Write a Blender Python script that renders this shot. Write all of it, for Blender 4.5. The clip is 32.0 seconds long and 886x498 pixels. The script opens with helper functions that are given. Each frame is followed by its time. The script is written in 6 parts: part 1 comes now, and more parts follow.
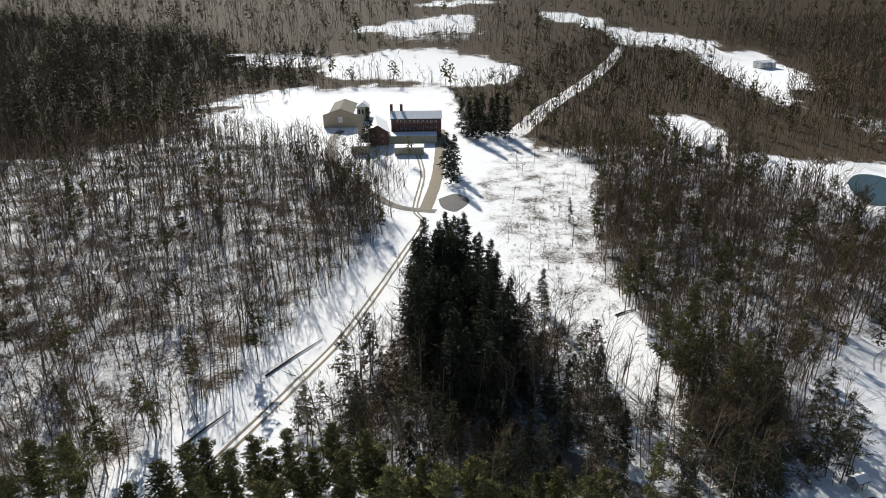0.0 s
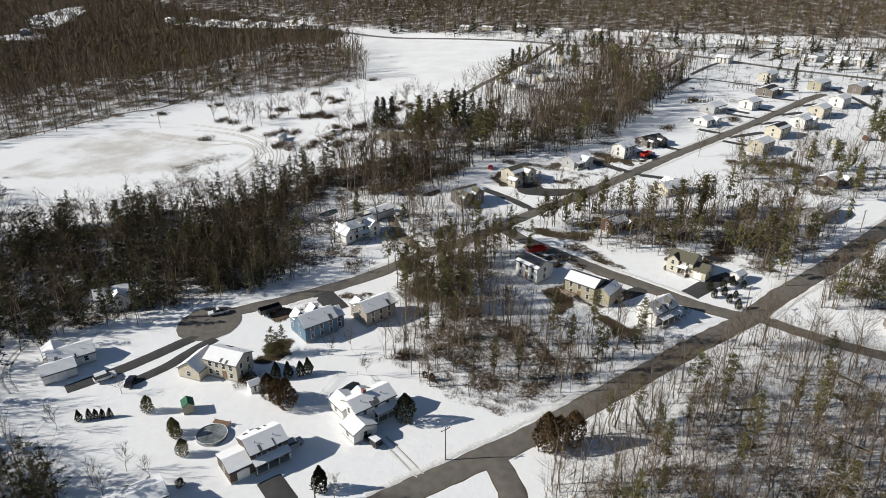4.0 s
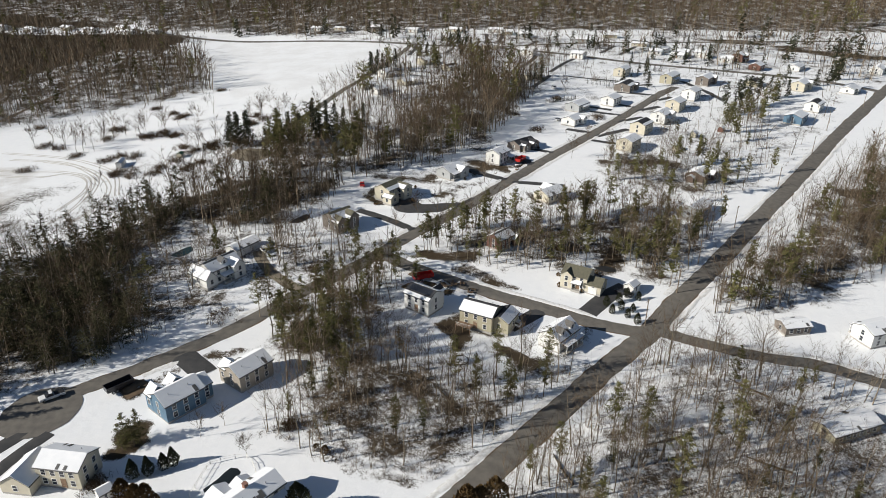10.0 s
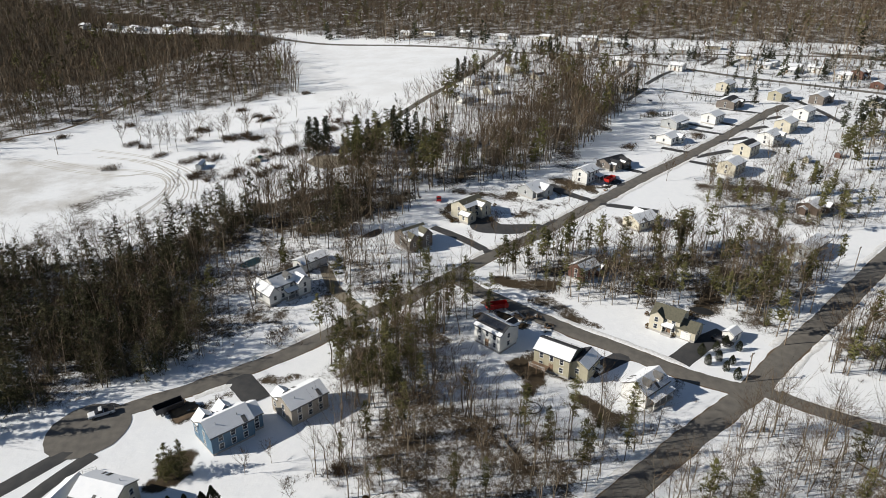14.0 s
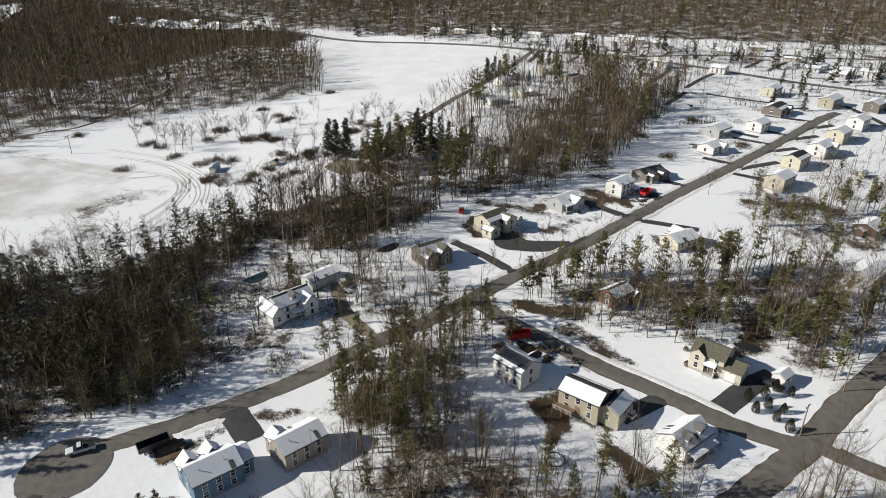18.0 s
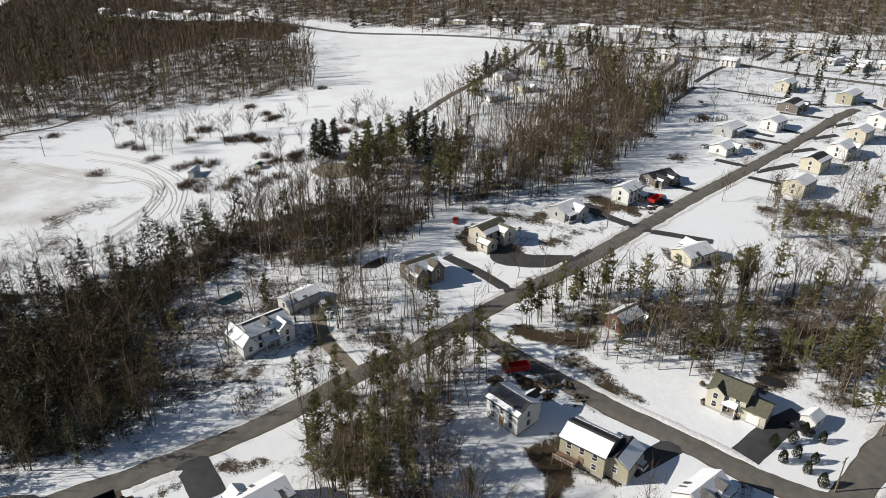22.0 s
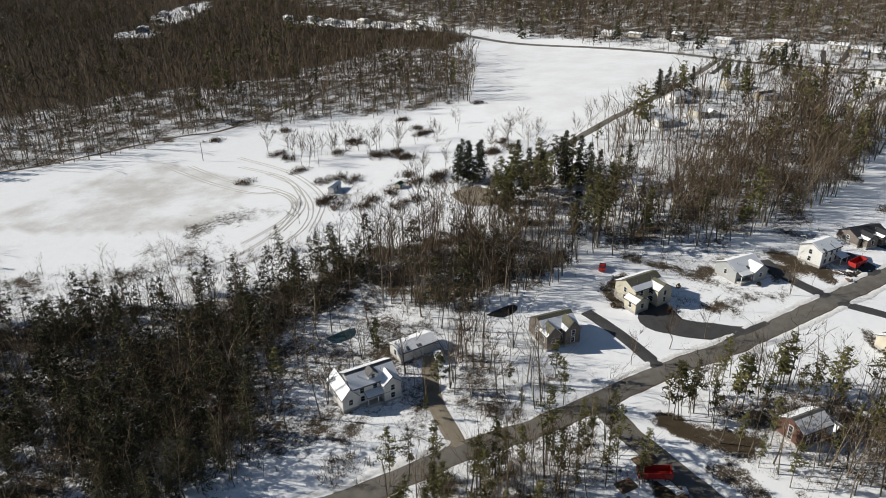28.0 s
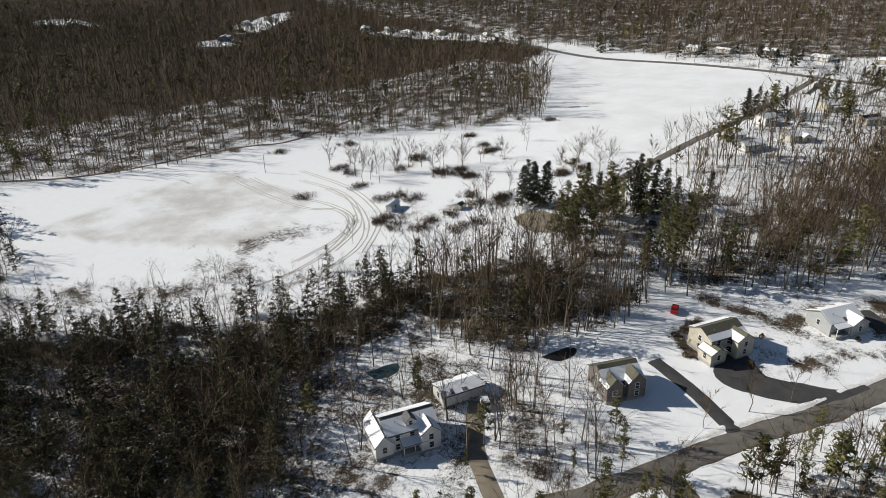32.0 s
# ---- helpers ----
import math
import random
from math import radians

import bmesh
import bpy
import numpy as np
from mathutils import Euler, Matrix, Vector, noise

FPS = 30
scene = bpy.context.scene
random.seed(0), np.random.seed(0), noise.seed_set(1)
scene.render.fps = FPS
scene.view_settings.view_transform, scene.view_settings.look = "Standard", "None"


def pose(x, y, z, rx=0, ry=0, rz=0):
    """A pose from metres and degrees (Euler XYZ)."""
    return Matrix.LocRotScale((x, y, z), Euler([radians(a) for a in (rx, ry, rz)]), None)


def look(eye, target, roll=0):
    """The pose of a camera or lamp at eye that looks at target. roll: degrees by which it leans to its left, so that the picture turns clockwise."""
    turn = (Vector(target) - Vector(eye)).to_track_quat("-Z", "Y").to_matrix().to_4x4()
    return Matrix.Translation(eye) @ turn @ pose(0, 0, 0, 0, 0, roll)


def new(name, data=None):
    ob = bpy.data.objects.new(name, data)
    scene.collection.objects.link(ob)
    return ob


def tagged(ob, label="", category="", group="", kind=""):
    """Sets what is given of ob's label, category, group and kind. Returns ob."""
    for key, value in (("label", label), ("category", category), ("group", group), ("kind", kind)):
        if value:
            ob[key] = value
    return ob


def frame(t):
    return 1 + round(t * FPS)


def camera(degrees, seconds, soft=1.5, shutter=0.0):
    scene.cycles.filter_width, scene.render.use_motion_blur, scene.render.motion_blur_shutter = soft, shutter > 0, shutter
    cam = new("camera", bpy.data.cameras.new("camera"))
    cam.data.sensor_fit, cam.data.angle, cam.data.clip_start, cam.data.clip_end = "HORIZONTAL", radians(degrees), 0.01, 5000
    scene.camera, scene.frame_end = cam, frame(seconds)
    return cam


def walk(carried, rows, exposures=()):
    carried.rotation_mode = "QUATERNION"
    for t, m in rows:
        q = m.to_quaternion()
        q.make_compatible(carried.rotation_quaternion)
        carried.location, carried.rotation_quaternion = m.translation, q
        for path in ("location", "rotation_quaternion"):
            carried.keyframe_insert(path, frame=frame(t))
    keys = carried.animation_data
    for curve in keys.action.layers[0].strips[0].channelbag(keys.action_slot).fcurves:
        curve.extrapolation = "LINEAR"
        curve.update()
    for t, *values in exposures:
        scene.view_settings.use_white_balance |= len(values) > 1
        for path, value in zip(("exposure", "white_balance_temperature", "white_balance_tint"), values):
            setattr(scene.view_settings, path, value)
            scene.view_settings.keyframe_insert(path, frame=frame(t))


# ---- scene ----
# ---------------------------------------------------------------- camera: seconds, place, heading, pitch, roll
PATH = [
    (0.0, -0.00, 0.00, 94.44, -0.00, -22.88, -0.22),
    (0.5, 1.46, 2.28, 94.46, -9.20, -23.00, -0.42),
    (1.0, 3.61, 4.37, 94.59, -19.82, -23.20, -0.70),
    (1.5, 6.38, 7.14, 94.83, -30.74, -23.66, -1.14),
    (2.0, 8.42, 10.00, 94.82, -42.02, -24.14, -1.53),
    (2.5, 8.79, 12.21, 94.51, -53.51, -24.46, -1.31),
    (3.0, 8.69, 14.87, 94.50, -61.72, -24.64, -0.90),
    (3.5, 8.56, 17.37, 94.62, -68.75, -24.73, -0.34),
    (4.0, 9.18, 19.43, 94.76, -75.77, -24.85, -0.01),
    (4.5, 10.43, 21.20, 94.88, -82.72, -24.87, 0.32),
    (6.5, 15.99, 26.17, 95.06, -87.73, -24.88, 0.54),
    (7.0, 18.60, 26.37, 95.16, -87.86, -24.92, 0.44),
    (7.5, 21.03, 26.53, 95.29, -87.94, -24.99, 0.35),
    (8.0, 23.18, 26.65, 95.53, -87.99, -25.05, 0.31),
    (8.5, 25.18, 26.94, 95.85, -88.11, -25.13, 0.32),
    (9.0, 27.15, 27.24, 96.07, -88.28, -25.18, 0.24),
    (9.5, 29.25, 27.23, 95.88, -88.30, -25.17, 0.26),
    (10.0, 31.24, 27.26, 95.59, -87.92, -25.13, 0.18),
    (10.5, 33.10, 27.35, 95.27, -86.38, -25.03, 0.16),
    (11.0, 34.90, 27.35, 95.05, -85.02, -24.97, 0.12),
    (11.5, 36.76, 27.37, 94.92, -84.60, -24.90, 0.19),
    (12.0, 38.74, 27.43, 94.89, -83.88, -24.85, 0.29),
    (12.5, 40.87, 27.49, 94.88, -83.03, -24.84, 0.29),
    (13.0, 43.14, 27.51, 94.82, -82.18, -24.84, 0.32),
    (13.5, 45.67, 27.62, 94.75, -81.40, -24.81, 0.34),
    (14.0, 48.24, 27.70, 94.69, -80.63, -24.81, 0.38),
    (14.5, 50.63, 27.90, 94.73, -79.74, -24.82, 0.43),
    (15.0, 52.79, 28.01, 94.74, -78.87, -24.79, 0.48),
    (15.5, 55.00, 28.00, 94.70, -78.40, -24.73, 0.58),
    (17.5, 64.18, 28.11, 93.79, -77.99, -24.98, 0.63),
    (18.0, 66.44, 28.21, 93.82, -77.97, -25.14, 0.59),
    (18.5, 68.86, 28.21, 93.83, -77.97, -25.31, 0.52),
    (19.0, 71.20, 28.40, 93.82, -78.02, -25.47, 0.53),
    (19.5, 73.60, 28.60, 93.57, -78.04, -25.56, 0.52),
    (20.0, 76.17, 28.81, 93.41, -78.08, -25.66, 0.44),
    (20.5, 78.67, 29.02, 93.36, -78.09, -25.78, 0.47),
    (21.0, 81.25, 29.16, 93.25, -78.09, -25.89, 0.46),
    (21.5, 83.91, 29.09, 93.16, -78.04, -25.96, 0.39),
    (22.0, 86.56, 29.00, 93.07, -77.68, -25.99, 0.36),
    (22.5, 89.18, 28.77, 93.00, -77.04, -26.08, 0.26),
    (23.0, 91.74, 28.69, 93.01, -76.96, -26.16, 0.17),
    (23.5, 94.16, 28.60, 93.05, -76.84, -26.16, 0.09),
    (24.0, 96.42, 28.54, 93.08, -76.70, -26.17, 0.07),
    (24.5, 98.68, 28.78, 93.10, -76.59, -26.15, 0.06),
    (25.0, 100.81, 29.31, 93.05, -75.19, -26.08, -0.03),
    (25.5, 102.99, 29.72, 92.96, -73.33, -26.05, -0.13),
    (27.5, 111.12, 30.86, 92.55, -65.32, -25.58, -0.71),
    (28.0, 113.05, 31.17, 92.57, -63.22, -25.40, -0.75),
    (28.5, 114.95, 31.34, 92.56, -61.08, -25.20, -0.84),
    (29.0, 116.86, 31.62, 92.53, -58.94, -25.06, -1.00),
    (29.5, 118.84, 31.92, 92.44, -56.93, -24.94, -1.01),
    (30.0, 120.66, 32.30, 92.17, -55.92, -24.79, -1.02),
    (30.5, 122.59, 32.74, 92.01, -55.90, -24.72, -0.95),
    (31.0, 124.44, 33.28, 91.88, -55.90, -24.61, -0.93),
    (31.5, 126.27, 33.80, 91.76, -56.37, -24.50, -0.94),
    (32.0, 128.10, 34.33, 91.63, -56.65, -24.47, -0.96),
]


def drone(x, y, z, heading, pitch, roll):
    return pose(x, y, z, 0, 0, heading) @ pose(0, 0, 0, 90 + pitch) @ pose(0, 0, 0, 0, 0, roll)


cam = camera(65.98, 32.0, soft=0.6)
walk(cam, [(t, drone(*row)) for t, *row in PATH], [(0.0, 0.2), (2.5, -0.06), (6.0, -0.13), (24.0, -0.19), (32.0, -0.2)])


# ---------------------------------------------------------------- light
SUN_AZ, SUN_EL = 108.0, 27.5          # direction to the sun, degrees from +x, and height
world = bpy.data.worlds.new("winter_sky")
scene.world = world
world.use_nodes = True
wn = world.node_tree.nodes
sky = wn.new("ShaderNodeTexSky")
sky.sky_type, sky.sun_disc = "NISHITA", False
sky.sun_elevation, sky.sun_rotation = radians(SUN_EL), radians(90 - SUN_AZ)
sky.air_density, sky.dust_density, sky.ozone_density = 1.0, 0.3, 1.8
world.node_tree.links.new(sky.outputs[0], wn["Background"].inputs[0])
wn["Background"].inputs[1].default_value = 0.066
sun_data = bpy.data.lights.new("sun", "SUN")
sun_data.energy, sun_data.angle, sun_data.color = 6.1, radians(0.53), (1.0, 0.958, 0.872)
sun = new("sun", sun_data)
to_sun = Vector((math.cos(radians(SUN_AZ)) * math.cos(radians(SUN_EL)), math.sin(radians(SUN_AZ)) * math.cos(radians(SUN_EL)), math.sin(radians(SUN_EL))))
sun.matrix_world = look(to_sun * 300, (0, 0, 0))


# ---------------------------------------------------------------- materials
def material(name, colour, second=None, scale=4.0, rough=0.8, bump=0.0, bump_scale=20.0, metal=0.0, space="Object", vary=0.0, attribute="", detail=6.0, spec=0.3):
    m = bpy.data.materials.new(name)
    m.use_nodes = True
    n, l = m.node_tree.nodes, m.node_tree.links
    b = n["Principled BSDF"]
    b.inputs["Roughness"].default_value, b.inputs["Metallic"].default_value = rough, metal
    b.inputs["Specular IOR Level"].default_value = spec
    second = second or tuple(c * 0.72 for c in colour)
    co = n.new("ShaderNodeTexCoord").outputs["Object"] if space == "Object" else n.new("ShaderNodeNewGeometry").outputs["Position"]
    big, fine = n.new("ShaderNodeTexNoise"), n.new("ShaderNodeTexNoise")
    big.inputs["Scale"].default_value, big.inputs["Detail"].default_value = scale, detail
    fine.inputs["Scale"].default_value, fine.inputs["Detail"].default_value = bump_scale, 4.0
    add, mix = n.new("ShaderNodeMath"), n.new("ShaderNodeMix")
    add.operation, mix.data_type = "MULTIPLY_ADD", "RGBA"
    add.inputs[1].default_value = 0.35
    ramp = n.new("ShaderNodeMapRange")
    ramp.inputs[1].default_value, ramp.inputs[2].default_value = 0.45, 0.9
    l.new(co, big.inputs["Vector"]), l.new(co, fine.inputs["Vector"])
    l.new(fine.outputs["Fac"], add.inputs[0]), l.new(big.outputs["Fac"], add.inputs[2])
    l.new(add.outputs[0], ramp.inputs[0]), l.new(ramp.outputs[0], mix.inputs["Factor"])
    mix.inputs["A"].default_value, mix.inputs["B"].default_value = (*colour, 1), (*second, 1)
    out = mix.outputs["Result"]
    if vary:
        hsv, span = n.new("ShaderNodeHueSaturation"), n.new("ShaderNodeMapRange")
        span.inputs[3].default_value, span.inputs[4].default_value = 1 - vary, 1 + vary
        if attribute:
            src = n.new("ShaderNodeAttribute")
            src.attribute_name = attribute
            l.new(src.outputs["Fac"], span.inputs[0])
        else:
            l.new(n.new("ShaderNodeObjectInfo").outputs["Random"], span.inputs[0])
        l.new(span.outputs[0], hsv.inputs["Value"]), l.new(out, hsv.inputs["Color"])
        out = hsv.outputs[0]
    l.new(out, b.inputs["Base Color"])
    if bump:
        bp = n.new("ShaderNodeBump")
        bp.inputs["Strength"].default_value, bp.inputs["Distance"].default_value = bump, 0.05
        l.new(fine.outputs["Fac"], bp.inputs["Height"]), l.new(bp.outputs[0], b.inputs["Normal"])
    return m


def ground_material():
    """Snow over litter and stubble: litter shows through where the attribute says that woods or thin snow lie. In woods
    its dark tone also stands in for tree shade.
    """
    m = bpy.data.materials.new("snowy_ground")
    m.use_nodes = True
    n, l = m.node_tree.nodes, m.node_tree.links
    b = n["Principled BSDF"]
    b.inputs["Roughness"].default_value, b.inputs["Specular IOR Level"].default_value = 0.9, 0.04
    pos = n.new("ShaderNodeNewGeometry").outputs["Position"]

    def noise_at(scale, detail=5.0, rough=0.6, stretch=None):
        t = n.new("ShaderNodeTexNoise")
        t.inputs["Scale"].default_value, t.inputs["Detail"].default_value, t.inputs["Roughness"].default_value = scale, detail, rough
        src = pos
        if stretch:
            mp = n.new("ShaderNodeMapping")
            mp.inputs["Rotation"].default_value[2] = stretch[0]
            mp.inputs["Scale"].default_value = stretch[1]
            l.new(pos, mp.inputs[0])
            src = mp.outputs[0]
        l.new(src, t.inputs["Vector"])
        return t.outputs["Fac"]

    def calc(op, a, c):
        q = n.new("ShaderNodeMath")
        q.operation = op
        for k, v in enumerate((a, c)):
            if isinstance(v, (int, float)):
                q.inputs[k].default_value = v
            else:
                l.new(v, q.inputs[k])
        return q.outputs[0]

    def span(v, a, c, d=0.0, e=1.0):
        q = n.new("ShaderNodeMapRange")
        l.new(v, q.inputs[0])
        for k, val in zip((1, 2, 3, 4), (a, c, d, e)):
            q.inputs[k].default_value = val
        return q.outputs[0]

    def blend(f, a, c):
        q = n.new("ShaderNodeMix")
        q.data_type = "RGBA"
        l.new(f, q.inputs["Factor"])
        for key, v in (("A", a), ("B", c)):
            if isinstance(v, tuple):
                q.inputs[key].default_value = (*v, 1)
            else:
                l.new(v, q.inputs[key])
        return q.outputs["Result"]

    def attr(name):
        a = n.new("ShaderNodeAttribute")
        a.attribute_name = name
        return a.outputs["Fac"]

    patches = calc("ADD", calc("MULTIPLY", noise_at(0.09, 4), 0.45), calc("ADD", calc("MULTIPLY", noise_at(0.9, 6, 0.7), 0.35), calc("MULTIPLY", noise_at(3.6, 5, 0.8), 0.35)))
    lit = span(calc("ADD", patches, calc("MULTIPLY", attr("litter_shade"), 0.42)), 0.755, 0.85)
    stub = calc("MULTIPLY", attr("stubble"), span(calc("ADD", noise_at(0.05, 3), calc("MULTIPLY", noise_at(2.2, 6, 0.8, (0.9, (0.3, 1.8, 1))), 0.7)), 0.70, 0.98))
    snow = blend(noise_at(0.35, 4), (0.90, 0.90, 0.90), (0.80, 0.81, 0.83))
    # Earth is darkened to make up for shade the sparse far trees don't cast.
    earth = blend(noise_at(0.5, 6), (0.040, 0.031, 0.022), (0.092, 0.069, 0.045))
    straw = blend(noise_at(0.8, 6), (0.30, 0.24, 0.15), (0.18, 0.14, 0.09))
    colour = blend(calc("MULTIPLY", stub, 0.42), snow, straw)
    colour = blend(lit, colour, earth)
    l.new(colour, b.inputs["Base Color"])
    bp = n.new("ShaderNodeBump")
    bp.inputs["Strength"].default_value, bp.inputs["Distance"].default_value = 0.36, 0.3
    l.new(calc("ADD", noise_at(0.5, 5), calc("MULTIPLY", noise_at(3.0, 6, 0.75), 0.3)), bp.inputs["Height"])
    l.new(bp.outputs[0], b.inputs["Normal"])
    return m


M_GROUND = ground_material()
M_SNOW = material("roof_snow", (0.88, 0.88, 0.89), (0.80, 0.81, 0.83), 0.6, 0.7, 0.15, 5)
M_BANK = material("ploughed_snow", (0.86, 0.86, 0.86), (0.62, 0.60, 0.57), 1.4, 0.75, 0.5, 6)
M_ASPHALT = material("asphalt", (0.175, 0.16, 0.138), (0.115, 0.105, 0.094), 0.5, 0.85, 0.2, 30, space="World")
M_DRIVE = material("fresh_asphalt", (0.045, 0.045, 0.048), (0.07, 0.068, 0.066), 0.5, 0.8, 0.2, 30, space="World")
M_VERGE = material("muddy_verge", (0.16, 0.11, 0.07), (0.09, 0.065, 0.045), 0.8, 0.95, 0.5, 9, space="World")
M_TRACK = material("packed_snow", (0.60, 0.58, 0.55), (0.44, 0.41, 0.37), 0.6, 0.85, 0.3, 6, space="World")
M_GRAVEL = material("gravel", (0.27, 0.23, 0.17), (0.20, 0.17, 0.13), 0.7, 0.95, 0.4, 14, space="World")
M_BARK = material("grey_bark", (0.27, 0.222, 0.165), (0.10, 0.080, 0.058), 1.5, 0.95, vary=0.45, attribute="tint", spec=0.05)
M_TWIG = material("twigs", (0.130, 0.092, 0.060), (0.078, 0.056, 0.038), 0.8, 0.95, vary=0.45, attribute="tint", spec=0.05)
M_NEEDLE = material("pine_needles", (0.150, 0.136, 0.055), (0.072, 0.074, 0.031), 0.7, 0.85, vary=0.4, attribute="tint", spec=0.05)
M_HEMLOCK = material("hemlock_needles", (0.088, 0.080, 0.042), (0.044, 0.043, 0.025), 0.7, 0.85, vary=0.45, attribute="tint", spec=0.05)
M_SPRUCE = material("spruce_needles", (0.050, 0.052, 0.030), (0.028, 0.032, 0.021), 0.7, 0.85, vary=0.4, attribute="tint", spec=0.05)
M_CEDAR = material("bronze_cedar_leaves", (0.15, 0.092, 0.042), (0.08, 0.058, 0.028), 1.2, 0.9, vary=0.3, attribute="tint", spec=0.05)
M_RUST = material("brown_oak_leaves", (0.20, 0.12, 0.06), (0.13, 0.075, 0.04), 1.0, 0.9, vary=0.4, attribute="tint")
M_GLASS = material("window_glass", (0.03, 0.035, 0.045), (0.02, 0.022, 0.03), 0.5, 0.08, spec=0.6)
M_WHITE = material("white_paint", (0.80, 0.79, 0.76), (0.72, 0.71, 0.68), 2.0, 0.55)
M_CONC = material("foundation_concrete", (0.42, 0.40, 0.37), (0.32, 0.31, 0.29), 1.5, 0.9)
M_WOOD = material("weathered_wood", (0.26, 0.17, 0.11), (0.18, 0.12, 0.08), 2.0, 0.85, 0.2, 12)
M_POLE = material("utility_pole_wood", (0.24, 0.19, 0.14), (0.16, 0.12, 0.09), 1.0, 0.9)
M_METAL = material("grey_metal", (0.35, 0.36, 0.37), None, 3.0, 0.4, metal=0.8)
M_BLACK = material("black_rubber", (0.02, 0.02, 0.022), None, 3.0, 0.7)
M_WATER = material("pond_ice", (0.018, 0.042, 0.050), (0.035, 0.07, 0.075), 0.06, 0.25, space="World", spec=0.5)
M_CHIM = material("chimney_brick", (0.30, 0.16, 0.12), (0.22, 0.12, 0.09), 3.0, 0.9)


def siding(name, colour):
    """Lap siding: fine level boards in relief."""
    m = material(name, colour, tuple(c * 0.86 for c in colour), 0.8, 0.65)
    n, l = m.node_tree.nodes, m.node_tree.links
    co = n.new("ShaderNodeTexCoord")
    sep, wave, bp = n.new("ShaderNodeSeparateXYZ"), n.new("ShaderNodeMath"), n.new("ShaderNodeBump")
    scale = n.new("ShaderNodeMath")
    scale.operation, scale.inputs[1].default_value = "MULTIPLY", 1 / 0.18
    wave.operation = "FRACT"
    bp.inputs["Strength"].default_value, bp.inputs["Distance"].default_value = 0.7, 0.02
    l.new(co.outputs["Object"], sep.inputs[0]), l.new(sep.outputs[2], scale.inputs[0]), l.new(scale.outputs[0], wave.inputs[0])
    l.new(wave.outputs[0], bp.inputs["Height"]), l.new(bp.outputs[0], n["Principled BSDF"].inputs["Normal"])
    return m


SIDING = {
    "white": siding("white_siding", (0.74, 0.73, 0.70)), "cream": siding("cream_siding", (0.58, 0.53, 0.42)),
    "tan": siding("tan_siding", (0.40, 0.365, 0.265)), "taupe": siding("taupe_siding", (0.34, 0.30, 0.25)),
    "blue": siding("blue_siding", (0.11, 0.19, 0.27)), "grey": siding("grey_siding", (0.40, 0.41, 0.41)),
    "brown": siding("dark_brown_siding", (0.10, 0.07, 0.055)), "green": siding("sage_siding", (0.30, 0.31, 0.22)),
    "brick": material("red_brick_wall", (0.17, 0.085, 0.065), (0.11, 0.058, 0.046), 3.0, 0.9, 0.3, 14),
    "beige": siding("beige_metal_siding", (0.46, 0.38, 0.28)), "stone": material("grey_stone_wall", (0.22, 0.19, 0.16), (0.13, 0.11, 0.10), 1.5, 0.9, 0.4, 8),
}
SHINGLE = {
    "grey": material("grey_shingles", (0.15, 0.145, 0.14), (0.10, 0.098, 0.095), 2.0, 0.9, 0.4, 10),
    "black": material("black_shingles", (0.05, 0.05, 0.055), (0.03, 0.03, 0.034), 2.0, 0.9, 0.4, 10),
    "olive": material("olive_shingles", (0.15, 0.14, 0.10), (0.10, 0.095, 0.07), 2.0, 0.9, 0.4, 10),
    "green": material("green_metal_roof", (0.03, 0.14, 0.07), None, 2.0, 0.5),
}


# ---------------------------------------------------------------- plan
def smooth(a, b, v):
    t = np.clip((v - a) / (b - a), 0, 1)
    return t * t * (3 - 2 * t)


def ground_z(x, y):
    """Height of the land, for numbers or arrays."""
    z = -4.5 + 0.045 * np.clip(x - 190, 0, 260) * (1 - 0.75 * smooth(60, 260, y))
    z = z + 48 * smooth(560, 1250, y - 0.25 * np.abs(x))
    return z + 22 * smooth(620, 1000, x) * smooth(-200, 0, x - y * 0.2) + 40 * smooth(800, 1600, x - 0.15 * y)


MAIN_ROAD = [(20, 122), (60, 90), (100, 56), (126, 31.5), (151, 11), (171, -5), (194, -24.5), (210, -36), (230, -52), (264, -77.5), (312, -114), (366, -154), (435, -208), (560, -306)]
LANE = [(154, 124), (161, 119), (170, 109), (178.5, 101), (187, 93), (199, 84), (210.5, 76), (223, 65), (238, 54.5), (254, 43.5), (271, 30), (298, 12), (333, -11.5), (370, -38), (411, -66), (440, -85), (462, -101)]
LINK = [(237, 56), (229, 47.5), (221.5, 35.5), (212, 20), (204.5, 5.5), (197.5, -7.5), (193.5, -19), (193, -25)]
EAST_ROAD = [(194, -25), (187, -39), (182, -51), (179.5, -62), (174, -72), (170, -79), (155, -120), (130, -180)]
SIDE_ROAD = [(121, 38), (112, 32), (98, 26), (70, 10), (20, -22), (-60, -70), (-300, -200)]
FAR_ROAD = [(760, 420), (715, 330), (684, 257), (668, 175), (643, 106), (622, 62), (614, 10), (583, -46), (546, -95), (520, -145), (490, -195), (455, -222)]
FAR_LANE = [(610, 16), (637, -56), (645, -118), (650, -185), (660, -300)]
FIELD_LANE = [(344, 128), (392, 116), (430, 108), (490, 95), (560, 84), (622, 76)]
SCHOOL_DRIVE = [(-58, 95), (-48, 120), (-38, 145), (-27, 176), (-14, 232), (-8, 262), (-12, 280), (-10, 330), (-14, 372)]
ROADS = [(MAIN_ROAD, 3.0), (LANE, 2.5), (LINK, 2.5), (EAST_ROAD, 2.2), (SIDE_ROAD, 2.6), (FAR_ROAD, 3.2), (FAR_LANE, 2.6), (FIELD_LANE, 1.9)]


